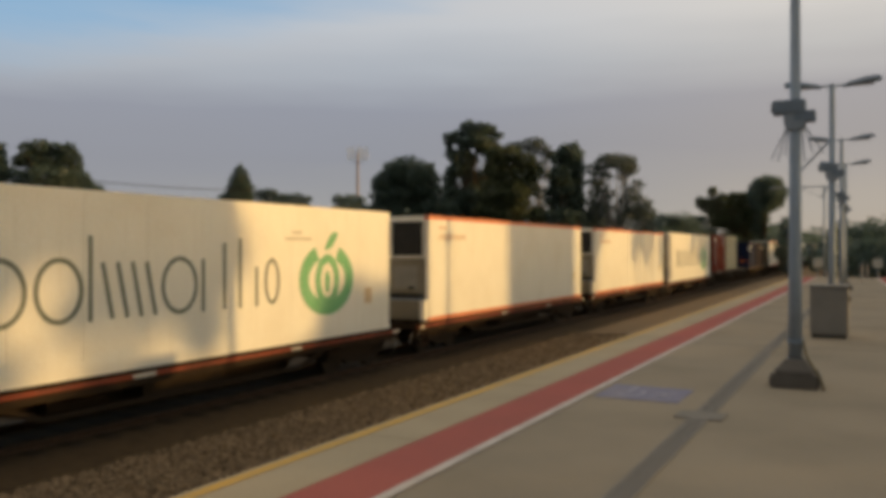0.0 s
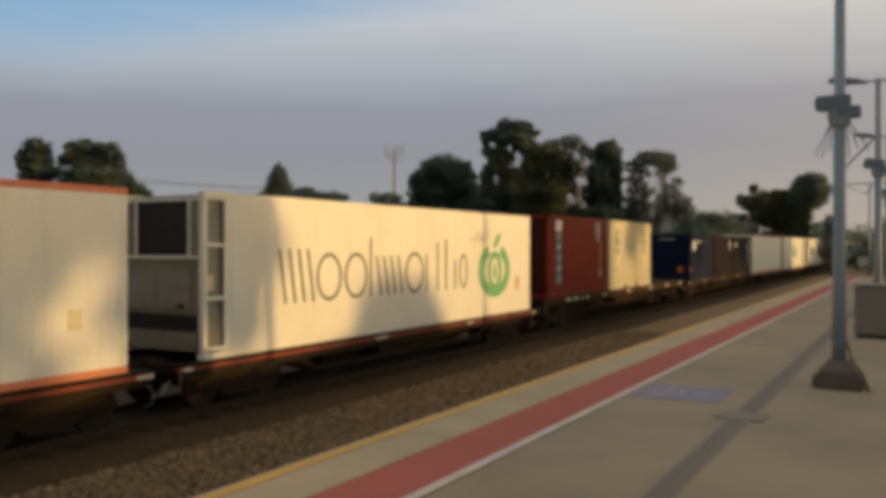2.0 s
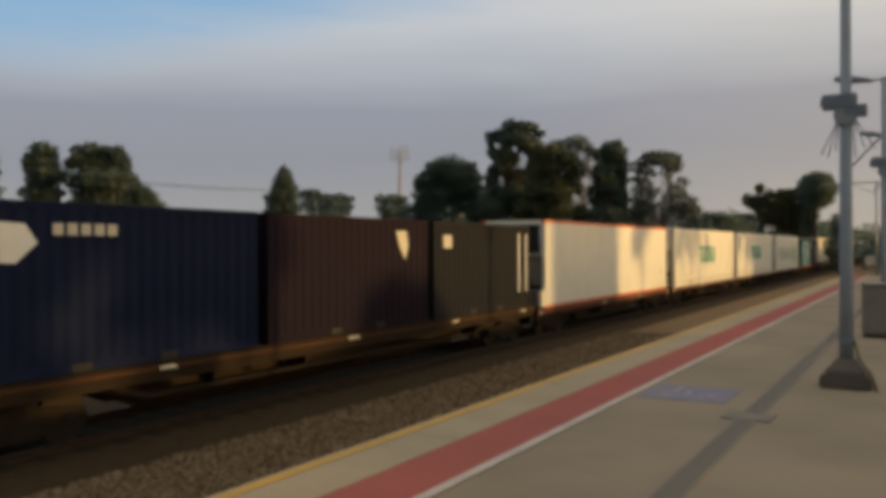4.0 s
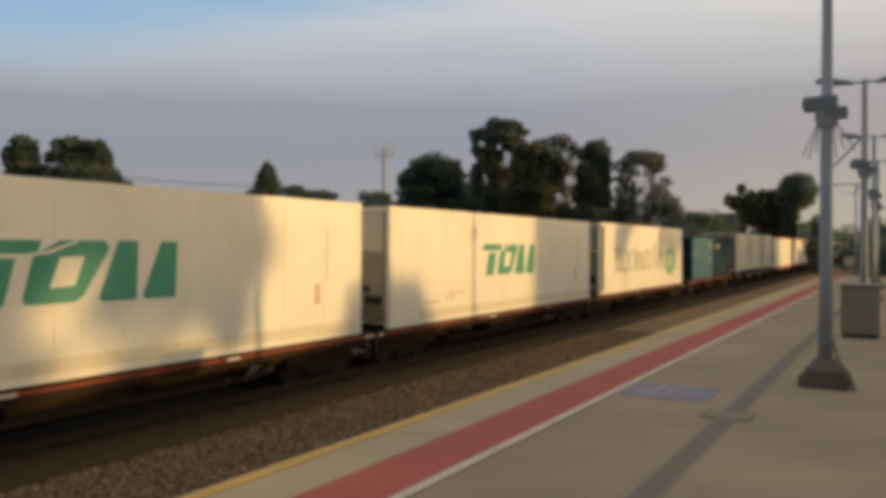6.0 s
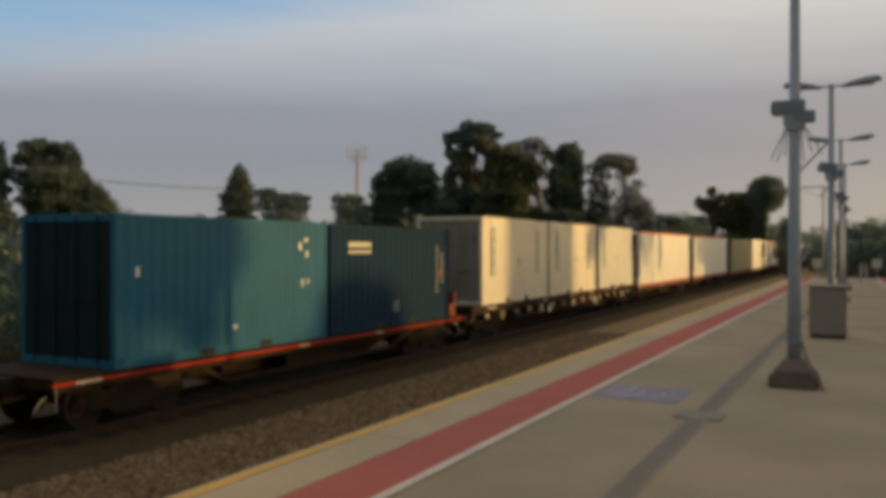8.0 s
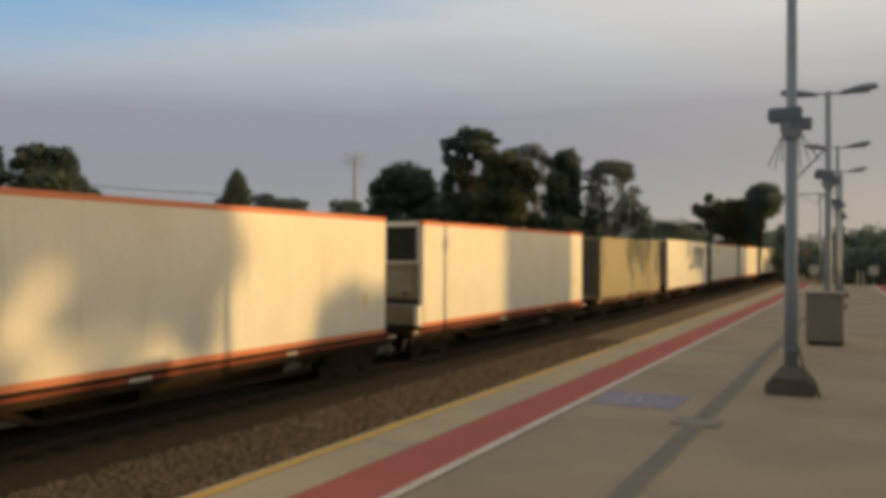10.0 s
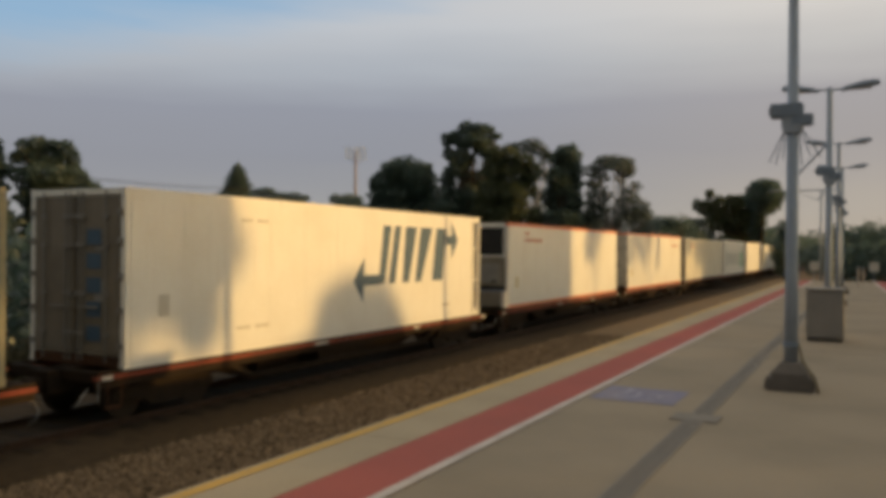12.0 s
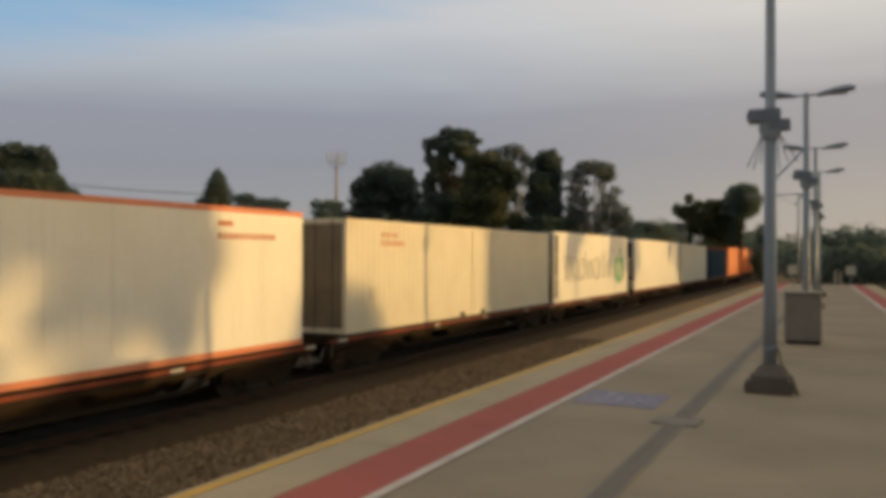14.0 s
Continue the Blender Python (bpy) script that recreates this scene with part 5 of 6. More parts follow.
    if nose != "cage":
        # dark front and pale cheek: lit and shaded sides set by colour
        part("plinth", Shape().box(-1.14, f - 0.30, 0.05, SIDE - 0.16, f - 0.046, H * 0.20), DIRTY_SHADED, c, bevel=0.015)
        part("plinth_cheek", Shape().box(SIDE - 0.158, f - 0.30, 0.05, SIDE - 0.01, f - 0.046, H * 0.20), paint, c, bevel=0.012)
        part("plinth_front", Shape().box(-1.10, f - 0.312, 0.08, SIDE - 0.17, f - 0.299, H * 0.19), face, c)
        part("plinth_lip", Shape().box(-1.14, f - 0.32, H * 0.20, SIDE - 0.01, f - 0.03, H * 0.20 + 0.03), GALV, c)
    for x0, x1 in ((-0.88, -0.02), (0.05, 0.86)):
        part("cover_door", Shape().box(x0, f - 0.058, H * 0.30, x1, f - 0.044, H * 0.52), BAYGREY, c, bevel=0.006)
    part("latch", Shape().box(0.55, f - 0.07, H * 0.30, 0.75, f - 0.056, H * 0.325), BLACK, c)
    return c


def door_end(c, H, f, rail, face):
    """Two tall streaked doors with locking bars, hinges, a header in the rails' colour and a rusty sill."""
    part("door_header", Shape().box(-1.10, f - 0.05, H - 0.12, 1.10, f - 0.002, H - 0.01), rail, c, bevel=0.006)
    part("door_sill", Shape().box(-1.10, f - 0.05, 0.02, 1.10, f - 0.002, 0.20), WAGON_BROWN, c, bevel=0.006)
    part("door_backing", Shape().box(-1.12, f - 0.02, 0.21, 1.12, f - 0.001, H - 0.13), GRIME, c)
    for sx in (-1, 1):
        x0, x1 = sorted((sx * 0.02, sx * 1.09))
        d = part("door", Shape().box(x0, f - 0.05, 0.22, x1, f - 0.021, H - 0.14), face, c, bevel=0.01)
        for xx in (0.10, 0.22, 0.80):
            part("locking_bar", Shape().tube([(sx * xx, f - 0.085, 0.10), (sx * xx, f - 0.085, H - 0.05)], 0.014, 8), BINPAINT, d)
            for zz in (0.55, 1.25, 2.1, 2.6):
                part("bar_guide", Shape().box(sx * xx - 0.06, f - 0.10, zz, sx * xx + 0.06, f - 0.049, zz + 0.06), BINPAINT, d)
        part("bar_handle", Shape().box(min(sx * 0.10, sx * 0.62), f - 0.11, 1.02, max(sx * 0.10, sx * 0.62), f - 0.09, 1.06), BINPAINT, d)
        for zz in (0.35, 0.95, 1.55, 2.15, 2.65):
            part("door_hinge", Shape().box(sx * 1.13 - 0.07, f - 0.075, zz, sx * 1.13 + 0.07, f - 0.045, zz + 0.10), BINPAINT, d, bevel=0.006)
    part("data_plate", Shape().box(0.50, f - 0.056, 1.15, 0.72, f - 0.0495, 1.50), BAYGREY, c)
    for k in range(3):
        part("small_bar", Shape().box(0.50, f - 0.056, 2.32 - 0.14 * k, 0.72, f - 0.0495, 2.38 - 0.14 * k), BINPAINT, c)
    return c


def plain_end(c, H, f):
    """A stained flat end wall with a dark framed window above and small black boxes below."""
    part("nose_panel", Shape().box(-1.10, f - 0.016, 0.15, 1.09, f - 0.001, H - 0.12), NOSEGREY, c)
    part("window_recess", Shape().box(-1.02, f - 0.03, H * 0.64, 0.22, f - 0.015, H - 0.16), BLACK, c)
    for x in (-1.06, -0.28):
        part("window_upright", Shape().box(x, f - 0.045, H * 0.63, x + 0.05, f - 0.029, H - 0.15), BAYGREY, c)
    part("window_sill", Shape().box(-1.06, f - 0.05, H * 0.615, 0.24, f - 0.015, H * 0.635), NOSEGREY, c, bevel=0.006)
    part("cover_panel", Shape().box(0.32, f - 0.04, H * 0.63, 1.02, f - 0.015, H - 0.16), GREYWHITE, c, bevel=0.01)
    part("cover_panel", Shape().box(-1.0, f - 0.03, H * 0.27, 0.98, f - 0.015, H * 0.59), NOSEGREY, c, bevel=0.01)
    part("black_box", Shape().box(0.50, f - 0.10, 0.62, 0.98, f - 0.015, 0.80), BLACK, c, bevel=0.01)
    part("small_valve", Shape().box(0.42, f - 0.07, 0.92, 0.60, f - 0.029, 1.06), BLACK, c, bevel=0.008)
    part("lower_panel", Shape().box(-1.04, f - 0.035, 0.17, 1.02, f - 0.015, 0.50), DIRTY_SHADED, c, bevel=0.01)
    return c


OUT = SIDE - 0.001          # marks stand on the panels from here


def long_word_mark(c, dy=0.0, dz=0.0):
    """A run of thin grey hoops and leaning or upright bars, and a green hooped mark with a leaf after it: plain shapes, no letters."""
    X, D, w = OUT, 0.006, 0.085
    bars = [(1.05 + 0.30 * i, 2.02, 1.24 + 0.30 * i, 0.90) for i in range(4)] + [(4.26, 0.89, 4.26, 2.29)]
    bars += [(4.50 + 0.31 * i, 1.85, 4.70 + 0.31 * i, 0.91) for i in range(4)]
    bars += [(6.80, 0.89, 6.80, 1.88), (7.38, 0.89, 7.38, 2.19), (7.83, 0.89, 7.83, 2.28), (8.33, 0.89, 8.33, 1.70)]
    for ya, za, yb, zb in bars:
        part("mark_bar", stroke(Shape(), (dy + ya, dz + za), (dy + yb, dz + zb), w, X, D), GREYTEXT, c)
    for y, r in ((2.68, 0.45), (3.68, 0.45), (6.21, 0.45)):
        part("mark_hoop", ring(Shape(), dy + y, dz + 1.41, r, 0.53, w, X, D, 28), GREYTEXT, c)
    part("mark_hoop", ring(Shape(), dy + 8.82, dz + 1.39, 0.25, 0.49, w, X, D, 20), GREYTEXT, c)
    cy, cz = dy + 10.81, 1.37 + dz
    part("green_hoop", ring(Shape(), cy, cz, 1.06, 0.83, 0.34, X, D, 34, -4.25, 1.11), GREENMARK, c)
    part("green_hoop", ring(Shape(), cy, cz - 0.02, 0.47, 0.60, 0.20, X + 0.004, D, 26), GREENMARK, c)
    part("green_oval", Shape().prism(oval(cy, cz - 0.06, 0.10, 0.26, 16), X, D), GREENMARK, c)
    leaf = [(cy - 0.12 + 0.56 * t, cz + 0.68 + 0.40 * t + 0.17 * math.sin(math.pi * t)) for t in np.linspace(0, 1, 9)]
    leaf += [(cy - 0.12 + 0.56 * t, cz + 0.68 + 0.40 * t - 0.13 * math.sin(math.pi * t)) for t in np.linspace(1, 0, 9)[1:-1]]
    part("green_leaf", Shape().prism(leaf, X, D), GREENMARK, c)
    for k, (a, b) in enumerate(((9.50, 9.85), (9.25, 10.20))):
        part("small_bar", Shape().box(X, dy + a, 2.40 + dz - 0.14 * k, X + 0.004, dy + b, 2.47 + dz - 0.14 * k), FAINT, c)


def block_mark(c):
    """Heavy leaning sea-green blocks under a flag bar, one with a pale middle: plain shapes, no letters."""
    X, D = OUT, 0.006
    for out in ([(5.20, 1.94), (6.48, 1.94), (6.57, 2.15), (5.28, 2.15)], [(5.42, 1.18), (5.95, 1.18), (6.15, 1.88), (5.62, 1.88)],
                [(6.25, 1.26), (6.33, 1.18), (7.12, 1.19), (7.28, 1.27), (7.76, 2.02), (7.68, 2.15), (6.88, 2.15), (6.43, 1.92)],
                [(7.57, 1.24), (7.63, 1.17), (8.31, 1.17), (8.34, 2.15), (7.94, 2.15)], [(8.44, 1.24), (8.50, 1.17), (9.15, 1.17), (9.19, 2.14), (8.83, 2.14)]):
        part("mark_block", Shape().prism(out, X, D), TEALMARK, c)
    part("pale_middle", Shape().prism([(6.69, 1.42), (7.13, 1.45), (7.30, 1.90), (6.87, 1.89)], X + 0.001, D), WHITE, c)
    part("pale_line", Shape().prism([(5.40, 1.905), (6.35, 1.905), (6.72, 1.95), (7.20, 2.13), (7.14, 2.15), (6.66, 1.99), (6.30, 1.945), (5.40, 1.945)], X + 0.001, D), WHITE, c)


def arrow_mark(c):
    """Heavy leaning slate-blue blocks between two arrows: plain shapes, no letters."""
    X, D = OUT, 0.006
    for b0, b1, t0, t1 in ((8.18, 8.47, 8.40, 8.80), (8.67, 8.99, 8.98, 9.31), (9.39, 9.73, 9.55, 10.19), (10.10, 10.42, 10.40, 11.09), (11.08, 11.73, 11.36, 11.98)):
        part("mark_block", Shape().prism([(b0, 1.19), (b1, 1.19), (t1, 2.71), (t0, 2.71)], X, D), SLATEMARK, c)
    part("arrow", Shape().prism([(7.0, 1.30), (7.42, 0.78), (7.46, 1.17), (8.22, 1.17), (8.22, 1.43), (7.47, 1.43), (7.48, 1.86)], X, D), SLATEMARK, c)
    part("arrow", Shape().prism([(11.98, 2.24), (12.33, 2.24), (12.33, 1.83), (12.75, 2.38), (12.33, 2.91), (12.33, 2.49), (11.98, 2.49)], X, D), SLATEMARK, c)


def panel_mark(c, y, z0, z1, back, front, w=0.42):
    """An upright panel with a column of plain ovals and bars."""
    X = SIDE + 0.001
    part("sign_panel", Shape().box(X - 0.01, y, z0, X + 0.004, y + w, z1), back, c)
    n = max(2, int((z1 - z0) / 0.33))
    for k in range(n):
        cz = z1 - (k + 0.5) * (z1 - z0) / n
        if k % 2 == 0:
            part("panel_hoop", ring(Shape(), y + w / 2, cz, 0.13, 0.12, 0.05, X + 0.004, 0.004, 12), front, c)
        else:
            part("panel_bar", Shape().box(X + 0.004, y + w * 0.2, cz - 0.09, X + 0.008, y + w * 0.45, cz + 0.09), front, c)
            part("panel_bar", Shape().box(X + 0.004, y + w * 0.45, cz - 0.02, X + 0.008, y + w * 0.8, cz + 0.09), front, c)


def plate(c, name, y0, z0, y1, z1, mat):
    part(name, Shape().box(SIDE - 0.03, y0, z0, SIDE + 0.006, y1, z1), mat, c)


def bogie(w, y, deck):
    """Two axles in a cast frame, as one part with its wheels below it."""
    b = part("bogie", Shape().prism([(y - 1.25, RAIL + 0.35), (y - 1.15, RAIL + 0.55), (y - 0.45, RAIL + 0.62), (y - 0.3, RAIL + 0.72), (y + 0.3, RAIL + 0.72), (y + 0.45, RAIL + 0.62),
                                    (y + 1.15, RAIL + 0.55), (y + 1.25, RAIL + 0.35), (y + 0.5, RAIL + 0.30), (y + 0.35, RAIL + 0.18), (y - 0.35, RAIL + 0.18), (y - 0.5, RAIL + 0.30)], 0.82, 0.14)
             .prism([(y - 1.25, RAIL + 0.35), (y - 1.15, RAIL + 0.55), (y + 1.15, RAIL + 0.55), (y + 1.25, RAIL + 0.35), (y, RAIL + 0.2)], -0.96, 0.14)
             .box(-0.85, y - 0.18, RAIL + 0.35, 0.85, y + 0.18, RAIL + 0.62), GRIME, w)
    for dy in (-0.87, 0.87):
        for x in (-0.7525, 0.7525):
            wheel = Shape().tube([(x - 0.065, y + dy, RAIL + 0.42), (x - 0.02, y + dy, RAIL + 0.42), (x + 0.065, y + dy, RAIL + 0.42)], [0.42, 0.44, 0.42] if x < 0 else [0.42, 0.42, 0.42], 22)
            part("wheel", wheel, WHEEL, b)
        part("axle", Shape().tube([(-0.8, y + dy, RAIL + 0.42), (0.98, y + dy, RAIL + 0.42)], 0.07, 8), GRIME, b)


def wagon(q0, q1, deck, paint, label, plates=(), deep=0.24, flat=False, lip=0.075, drop=0.085):
    """A flat container wagon from q0 to q1 with its deck's top at deck."""
    L = q1 - q0
    w = moving(thing("container_wagon", label, "wagon", pose(TRAIN_X, q0, 0), "wagons of the train"), q0, 0)
    for x in (-1.20, 1.09):
        part("side_sill", Shape().box(x, 0, deck - lip - drop, x + 0.11, L, deck - drop), paint, w, bevel=0.01)
        part("sill_top", Shape().box(x + 0.006, 0.02, deck - drop + 0.001, x + 0.09, L - 0.02, deck - 0.012), GRIME, w)
        part("sill_web", Shape().box(x + 0.004, 0.02, deck - deep - drop - 0.04, x + 0.075, L - 0.02, deck - lip - drop - 0.001), GRIME if lip < deep else paint, w)
    part("centre_sill", Shape().box(-0.25, -0.2, deck - 0.42, 0.25, L + 0.2, deck - 0.03), GRIME, w)
    low = RAIL + 0.26
    for x in (-0.42, 0.34):
        part("belly_girder", Shape().prism([(0.3, deck - 0.16), (L - 0.3, deck - 0.16), (L - 3.2, deck - 0.40), (L - 4.3, low), (4.3, low), (3.2, deck - 0.40)], x, 0.08), GRIME, w)
    for i in range(int(L // 2.9) + 1):
        y = 0.05 + i * (L - 0.25) / int(L // 2.9)
        part("cross_bearer", Shape().box(-1.09, y, deck - 0.20, 1.09, y + 0.16, deck - 0.03), GRIME, w)
    if flat:
        part("deck", Shape().box(-1.08, 0.02, deck - 0.03, 1.08, L - 0.02, deck - 0.004), GRIME, w)
    for y in (1.75, L - 1.75):
        bogie(w, y, deck)
    part("brake_gear", Shape().box(-0.9, L * 0.42, deck - 0.62, 0.95, L * 0.56, deck - 0.30).tube([(0.5, L * 0.30, deck - 0.48), (0.5, L * 0.38, deck - 0.48)], 0.2, 12), GRIME, w)
    part("truss_bar", Shape().prism([(2.9, deck - deep), (4.0, deck - 0.62), (L - 4.0, deck - 0.62), (L - 2.9, deck - deep), (L - 3.1, deck - deep), (L - 4.1, deck - 0.54), (4.1, deck - 0.54), (3.1, deck - deep)], 1.02, 0.08), GRIME, w)
    for y in (-0.45, L):
        part("coupler", Shape().box(-0.14, y, deck - 0.40, 0.14, y + 0.45, deck - 0.15), GRIME, w, bevel=0.02)
    part("step", Shape().box(1.05, 0.25, deck - 0.66, 1.17, 0.55, deck - 0.64).box(1.15, 0.25, deck - 0.66, 1.17, 0.265, deck - 0.14).box(1.15, 0.535, deck - 0.66, 1.17, 0.55, deck - 0.14), WAGON_BROWN, w)
    part("hand_rail", Shape().tube([(1.17, 0.06, deck - 0.52), (1.17, 0.06, deck - 0.14)], 0.010, 6), BINPAINT, w, "thin steel hand rail")
    hose = [(0.92, L - 0.06, deck - 0.28), (0.98, L + 0.10, deck - 0.36), (1.00, L + 0.17, deck - 0.50), (0.98, L + 0.14, deck - 0.63), (0.95, L + 0.03, deck - 0.69)]
    part("brake_hose", Shape().tube(hose, 0.014, 8), BINPAINT, w, "grey hanging brake hose", smooth=True)
    hose = [(0.96, 0.04, deck - 0.30), (1.01, -0.10, deck - 0.36), (1.03, -0.20, deck - 0.46), (1.02, -0.24, deck - 0.56)]
    part("brake_hose", Shape().tube(hose, 0.014, 8), BINPAINT, w, "grey hanging brake hose", smooth=True)
    part("hose_cock", Shape().box(0.90, L - 0.10, deck - 0.33, 1.0, L - 0.03, deck - 0.24), TANPLATE, w, "tan brake cock", bevel=0.008)
    for y, wd in plates:
        part("reflector_plate", Shape().box(1.198, y, deck - lip - drop + 0.005, 1.206, y + wd, deck - drop - 0.006), FAINT, w, "worn pale reflector plate")
    return w


def train():
    white = "white smooth-sided refrigerated container on a rail wagon"
    orange = "white refrigerated container with orange-red rails on a rail wagon"
    worded = "white refrigerated container with thin grey lettering shapes and a green mark"
    blocks = "white refrigerated container with heavy sea-green block marks"
    LOW = -0.47
    RW = "low red container wagon with grimy bogies"
    BW = "grimy brown flat container wagon"
    # kind, start, end
    for kind, a, b in (("word", 4.90, 18.49), ("orange", 20.66, 34.46), ("orange", 36.66, 50.35), ("wordcage", 52.0, 66.43),
                       ("orange", 108.5, 123.56), ("block", 125.25, 140.11), ("block", 141.33, 156.27), ("wordcage", 157.58, 172.15),
                       ("orange", 210.29, 223.81), ("orange", 225.86, 240.49), ("arrow", 257.94, 272.29), ("signed", 274.76, 288.67),
                       ("signed", 290.89, 304.53), ("wordcage", 322.78, 335.95), ("plain", 337.98, 352.21)):
        L = b - a
        H = 3.03 if kind in ("orange", "signed", "word", "plain") else 3.08
        if kind == "word":
            c = reefer("reefer_container", worded, a, L, H, LOW, WHITE, WHITE)
            long_word_mark(c)
            plate(c, "data_plate", L - 1.2, 0.72, L - 0.88, 1.10, TANPLATE)
        elif kind == "wordcage":
            c = reefer("reefer_container", worded, a, L, H, LOW, WHITE, WHITE, nose="cage")
            long_word_mark(c, 1.0 if L > 14 else 0.4)
            plate(c, "data_plate", L - 1.15, 0.72, L - 0.86, 1.14, TANPLATE)
        elif kind == "block":
            c = reefer("reefer_container", blocks, a, L, H, LOW - 0.02, WHITE, WHITE, nose="plain")
            part("kick_band", Shape().box(SIDE - 0.003, 1.5, 0.13, SIDE + 0.008, L - 0.25, 0.36), WARMWHITE, c, "dull off-white lower kick band")
            block_mark(c)
            for y, z, w in ((1.75, 0.50, 0.8), (2.9, 0.56, 0.55), (3.05, 0.70, 0.9)):
                plate(c, "stain_plate", y, z, y + w, z + 0.11, FADEDMARK)
            plate(c, "data_plate", L - 1.75, 0.80, L - 1.58, 1.24, TANPLATE)
            plate(c, "door_strip", L - 1.34, 1.3, L - 1.30, 2.5, FAINT)
            for k in range(9):
                plate(c, "rivet_mark", 0.55, 0.5 + 0.26 * k, 0.62, 0.56 + 0.26 * k, FAINT)
        elif kind == "arrow":
            c = reefer("reefer_container", "white container with slate-blue slanting block marks and two arrows", a, L, H + 0.04, LOW - 0.03, WHITE, WHITE, nose="doors", tail="cage", face=DOORBROWN)
            for k in range(5):
                part("door_mark", Shape().box(0.30, -0.036, 0.45 + 0.42 * k, 0.66, -0.026, 0.72 + 0.42 * k), SLATEMARK, c)
            arrow_mark(c)
            for y, z, w in ((L - 2.6, 0.42, 0.45), (2.9, 2.62, 0.35), (3.4, 2.62, 0.35), (2.8, 0.45, 0.4), (3.35, 0.45, 0.45)):
                plate(c, "small_bar", y, z, y + w, z + 0.07, FAINT)
            plate(c, "data_plate", 0.75, 0.85, 1.0, 1.25, FAINT)
        else:
            c = reefer("reefer_container", orange if kind != "plain" else white, a, L, H, LOW, WHITE, ORANGE_RAIL if kind != "plain" else WHITE, nose="doors" if a > 284 and kind == "signed" else "grille")
            if kind == "signed":
                u = L - 2.85 if a > 284 else 1.50
                plate(c, "red_bar", u, 2.63, u + 0.45, 2.74, REDMARK)
                for k in range(11):
                    plate(c, "red_bar", u + 0.17 * k, 2.37, u + 0.12 + 0.17 * k, 2.49, REDMARK)
                plate(c, "data_plate", 0.62, 0.70, 0.92, 1.10, YELLOWMARK)
            elif kind == "orange":
                if a < 60:
                    plate(c, "faded_bar", 0.6, 2.62, 1.1, 2.76, FADEDMARK)
                    for k in range(10):
                        plate(c, "faded_bar", 0.6 + 0.18 * k, 2.34, 0.75 + 0.18 * k, 2.51, FADEDMARK)
                plate(c, "data_plate", L - 1.1, 0.78, L - 0.86, 1.10, YELLOWMARK)
        wagon(a - 0.55, b + 0.55, LOW, WAGON_RED, RW, ((0.1, 0.22), (L * 0.42, 0.5), (L * 0.74, 0.35), (L + 0.75, 0.35)), 0.17)
    # rust-red and cream boxes and an empty bay
    FLAT = -0.20
    wagon(67.8, 87.4, FLAT, WAGON_BROWN, "grimy brown flat container wagon with an empty end bay",
          ((1.93, 0.5), (2.72, 0.4), (3.5, 0.15), (4.1, 0.25), (6.0, 0.4), (9.3, 0.5), (12.7, 0.5), (15.6, 0.55), (18.2, 0.5)), 0.22, True, 0.11)
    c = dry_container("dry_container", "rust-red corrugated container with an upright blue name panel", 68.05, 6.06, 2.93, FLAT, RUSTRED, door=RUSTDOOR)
    panel_mark(c, 0.68, 0.45, 2.36, SLATEMARK, FAINT, 0.50)
    plate(c, "white_panel", 0.68, 2.37, 1.18, 2.76, WHITEMARK)
    part("white_diamond", Shape().prism([(4.75, 2.70), (5.02, 2.76), (5.26, 2.70), (5.28, 2.40), (5.20, 2.04), (5.12, 2.02), (4.86, 2.36), (4.76, 2.55)], SIDE - 0.02, 0.03), WHITEMARK, c)
    part("diamond_field", Shape().prism([(4.80, 2.66), (5.02, 2.71), (5.21, 2.66), (5.235, 2.41), (5.17, 2.10), (5.13, 2.09), (4.90, 2.38), (4.81, 2.54)], SIDE + 0.008, 0.004), SLATEMARK, c)
    for k in range(2):
        part("diamond_bar", Shape().prism([(4.93 + 0.13 * k, 2.60), (4.99 + 0.13 * k, 2.60), (5.10 + 0.06 * k, 2.36), (5.05 + 0.06 * k, 2.36)], SIDE + 0.011, 0.004), FAINT, c)
    plate(c, "door_strip", 5.36, 1.0, 5.39, 2.0, FAINT)
    plate(c, "yellow_plate", 5.30, 0.62, 5.40, 0.90, YELLOWMARK)
    c = dry_container("dry_container", "cream corrugated container with upright lettering panels", 74.5, 6.1, 2.93, FLAT, CREAM)
    for y in (0.95, 4.85):
        panel_mark(c, y, 1.55, 2.50, GREYTEXT, WHITEMARK, 0.36)
        plate(c, "yellow_plate", y - 0.02, 1.02, y + 0.40, 1.45, YELLOWMARK)
        plate(c, "small_bar", y + 0.05, 0.78, y + 0.32, 0.95, FAINT)
    # dark boxes
    wagon(87.95, 107.7, FLAT - 0.1, WAGON_BROWN, BW, ((0.4, 0.4), (4.2, 0.35), (9.5, 0.4), (14.2, 0.35), (18.6, 0.4)), 0.22, True)
    c = dry_container("dry_container", "dark navy corrugated container with a white emblem", 88.45, 6.06, 2.62, FLAT - 0.1, NAVY, door=NAVY)
    part("emblem", Shape().prism([(0.55, 1.95), (0.85, 2.30), (1.25, 2.28), (1.45, 2.0), (1.1, 1.70), (0.75, 1.72)], SIDE - 0.02, 0.03), WHITEMARK, c)
    for k in range(5):
        plate(c, "letter_bar", 1.7 + 0.24 * k, 2.12, 1.87 + 0.24 * k, 2.30, FAINT)
    plate(c, "orange_plate", -0.006, 0.5, 0.1, 0.8, ORANGE)
    part("placard", Shape().box(0.55, -0.02, 0.50, 0.85, 0.012, 0.80), ORANGE, c)
    part("letter_bar", Shape().box(-0.55, -0.012, 2.33, 0.35, 0.012, 2.39), FAINT, c)
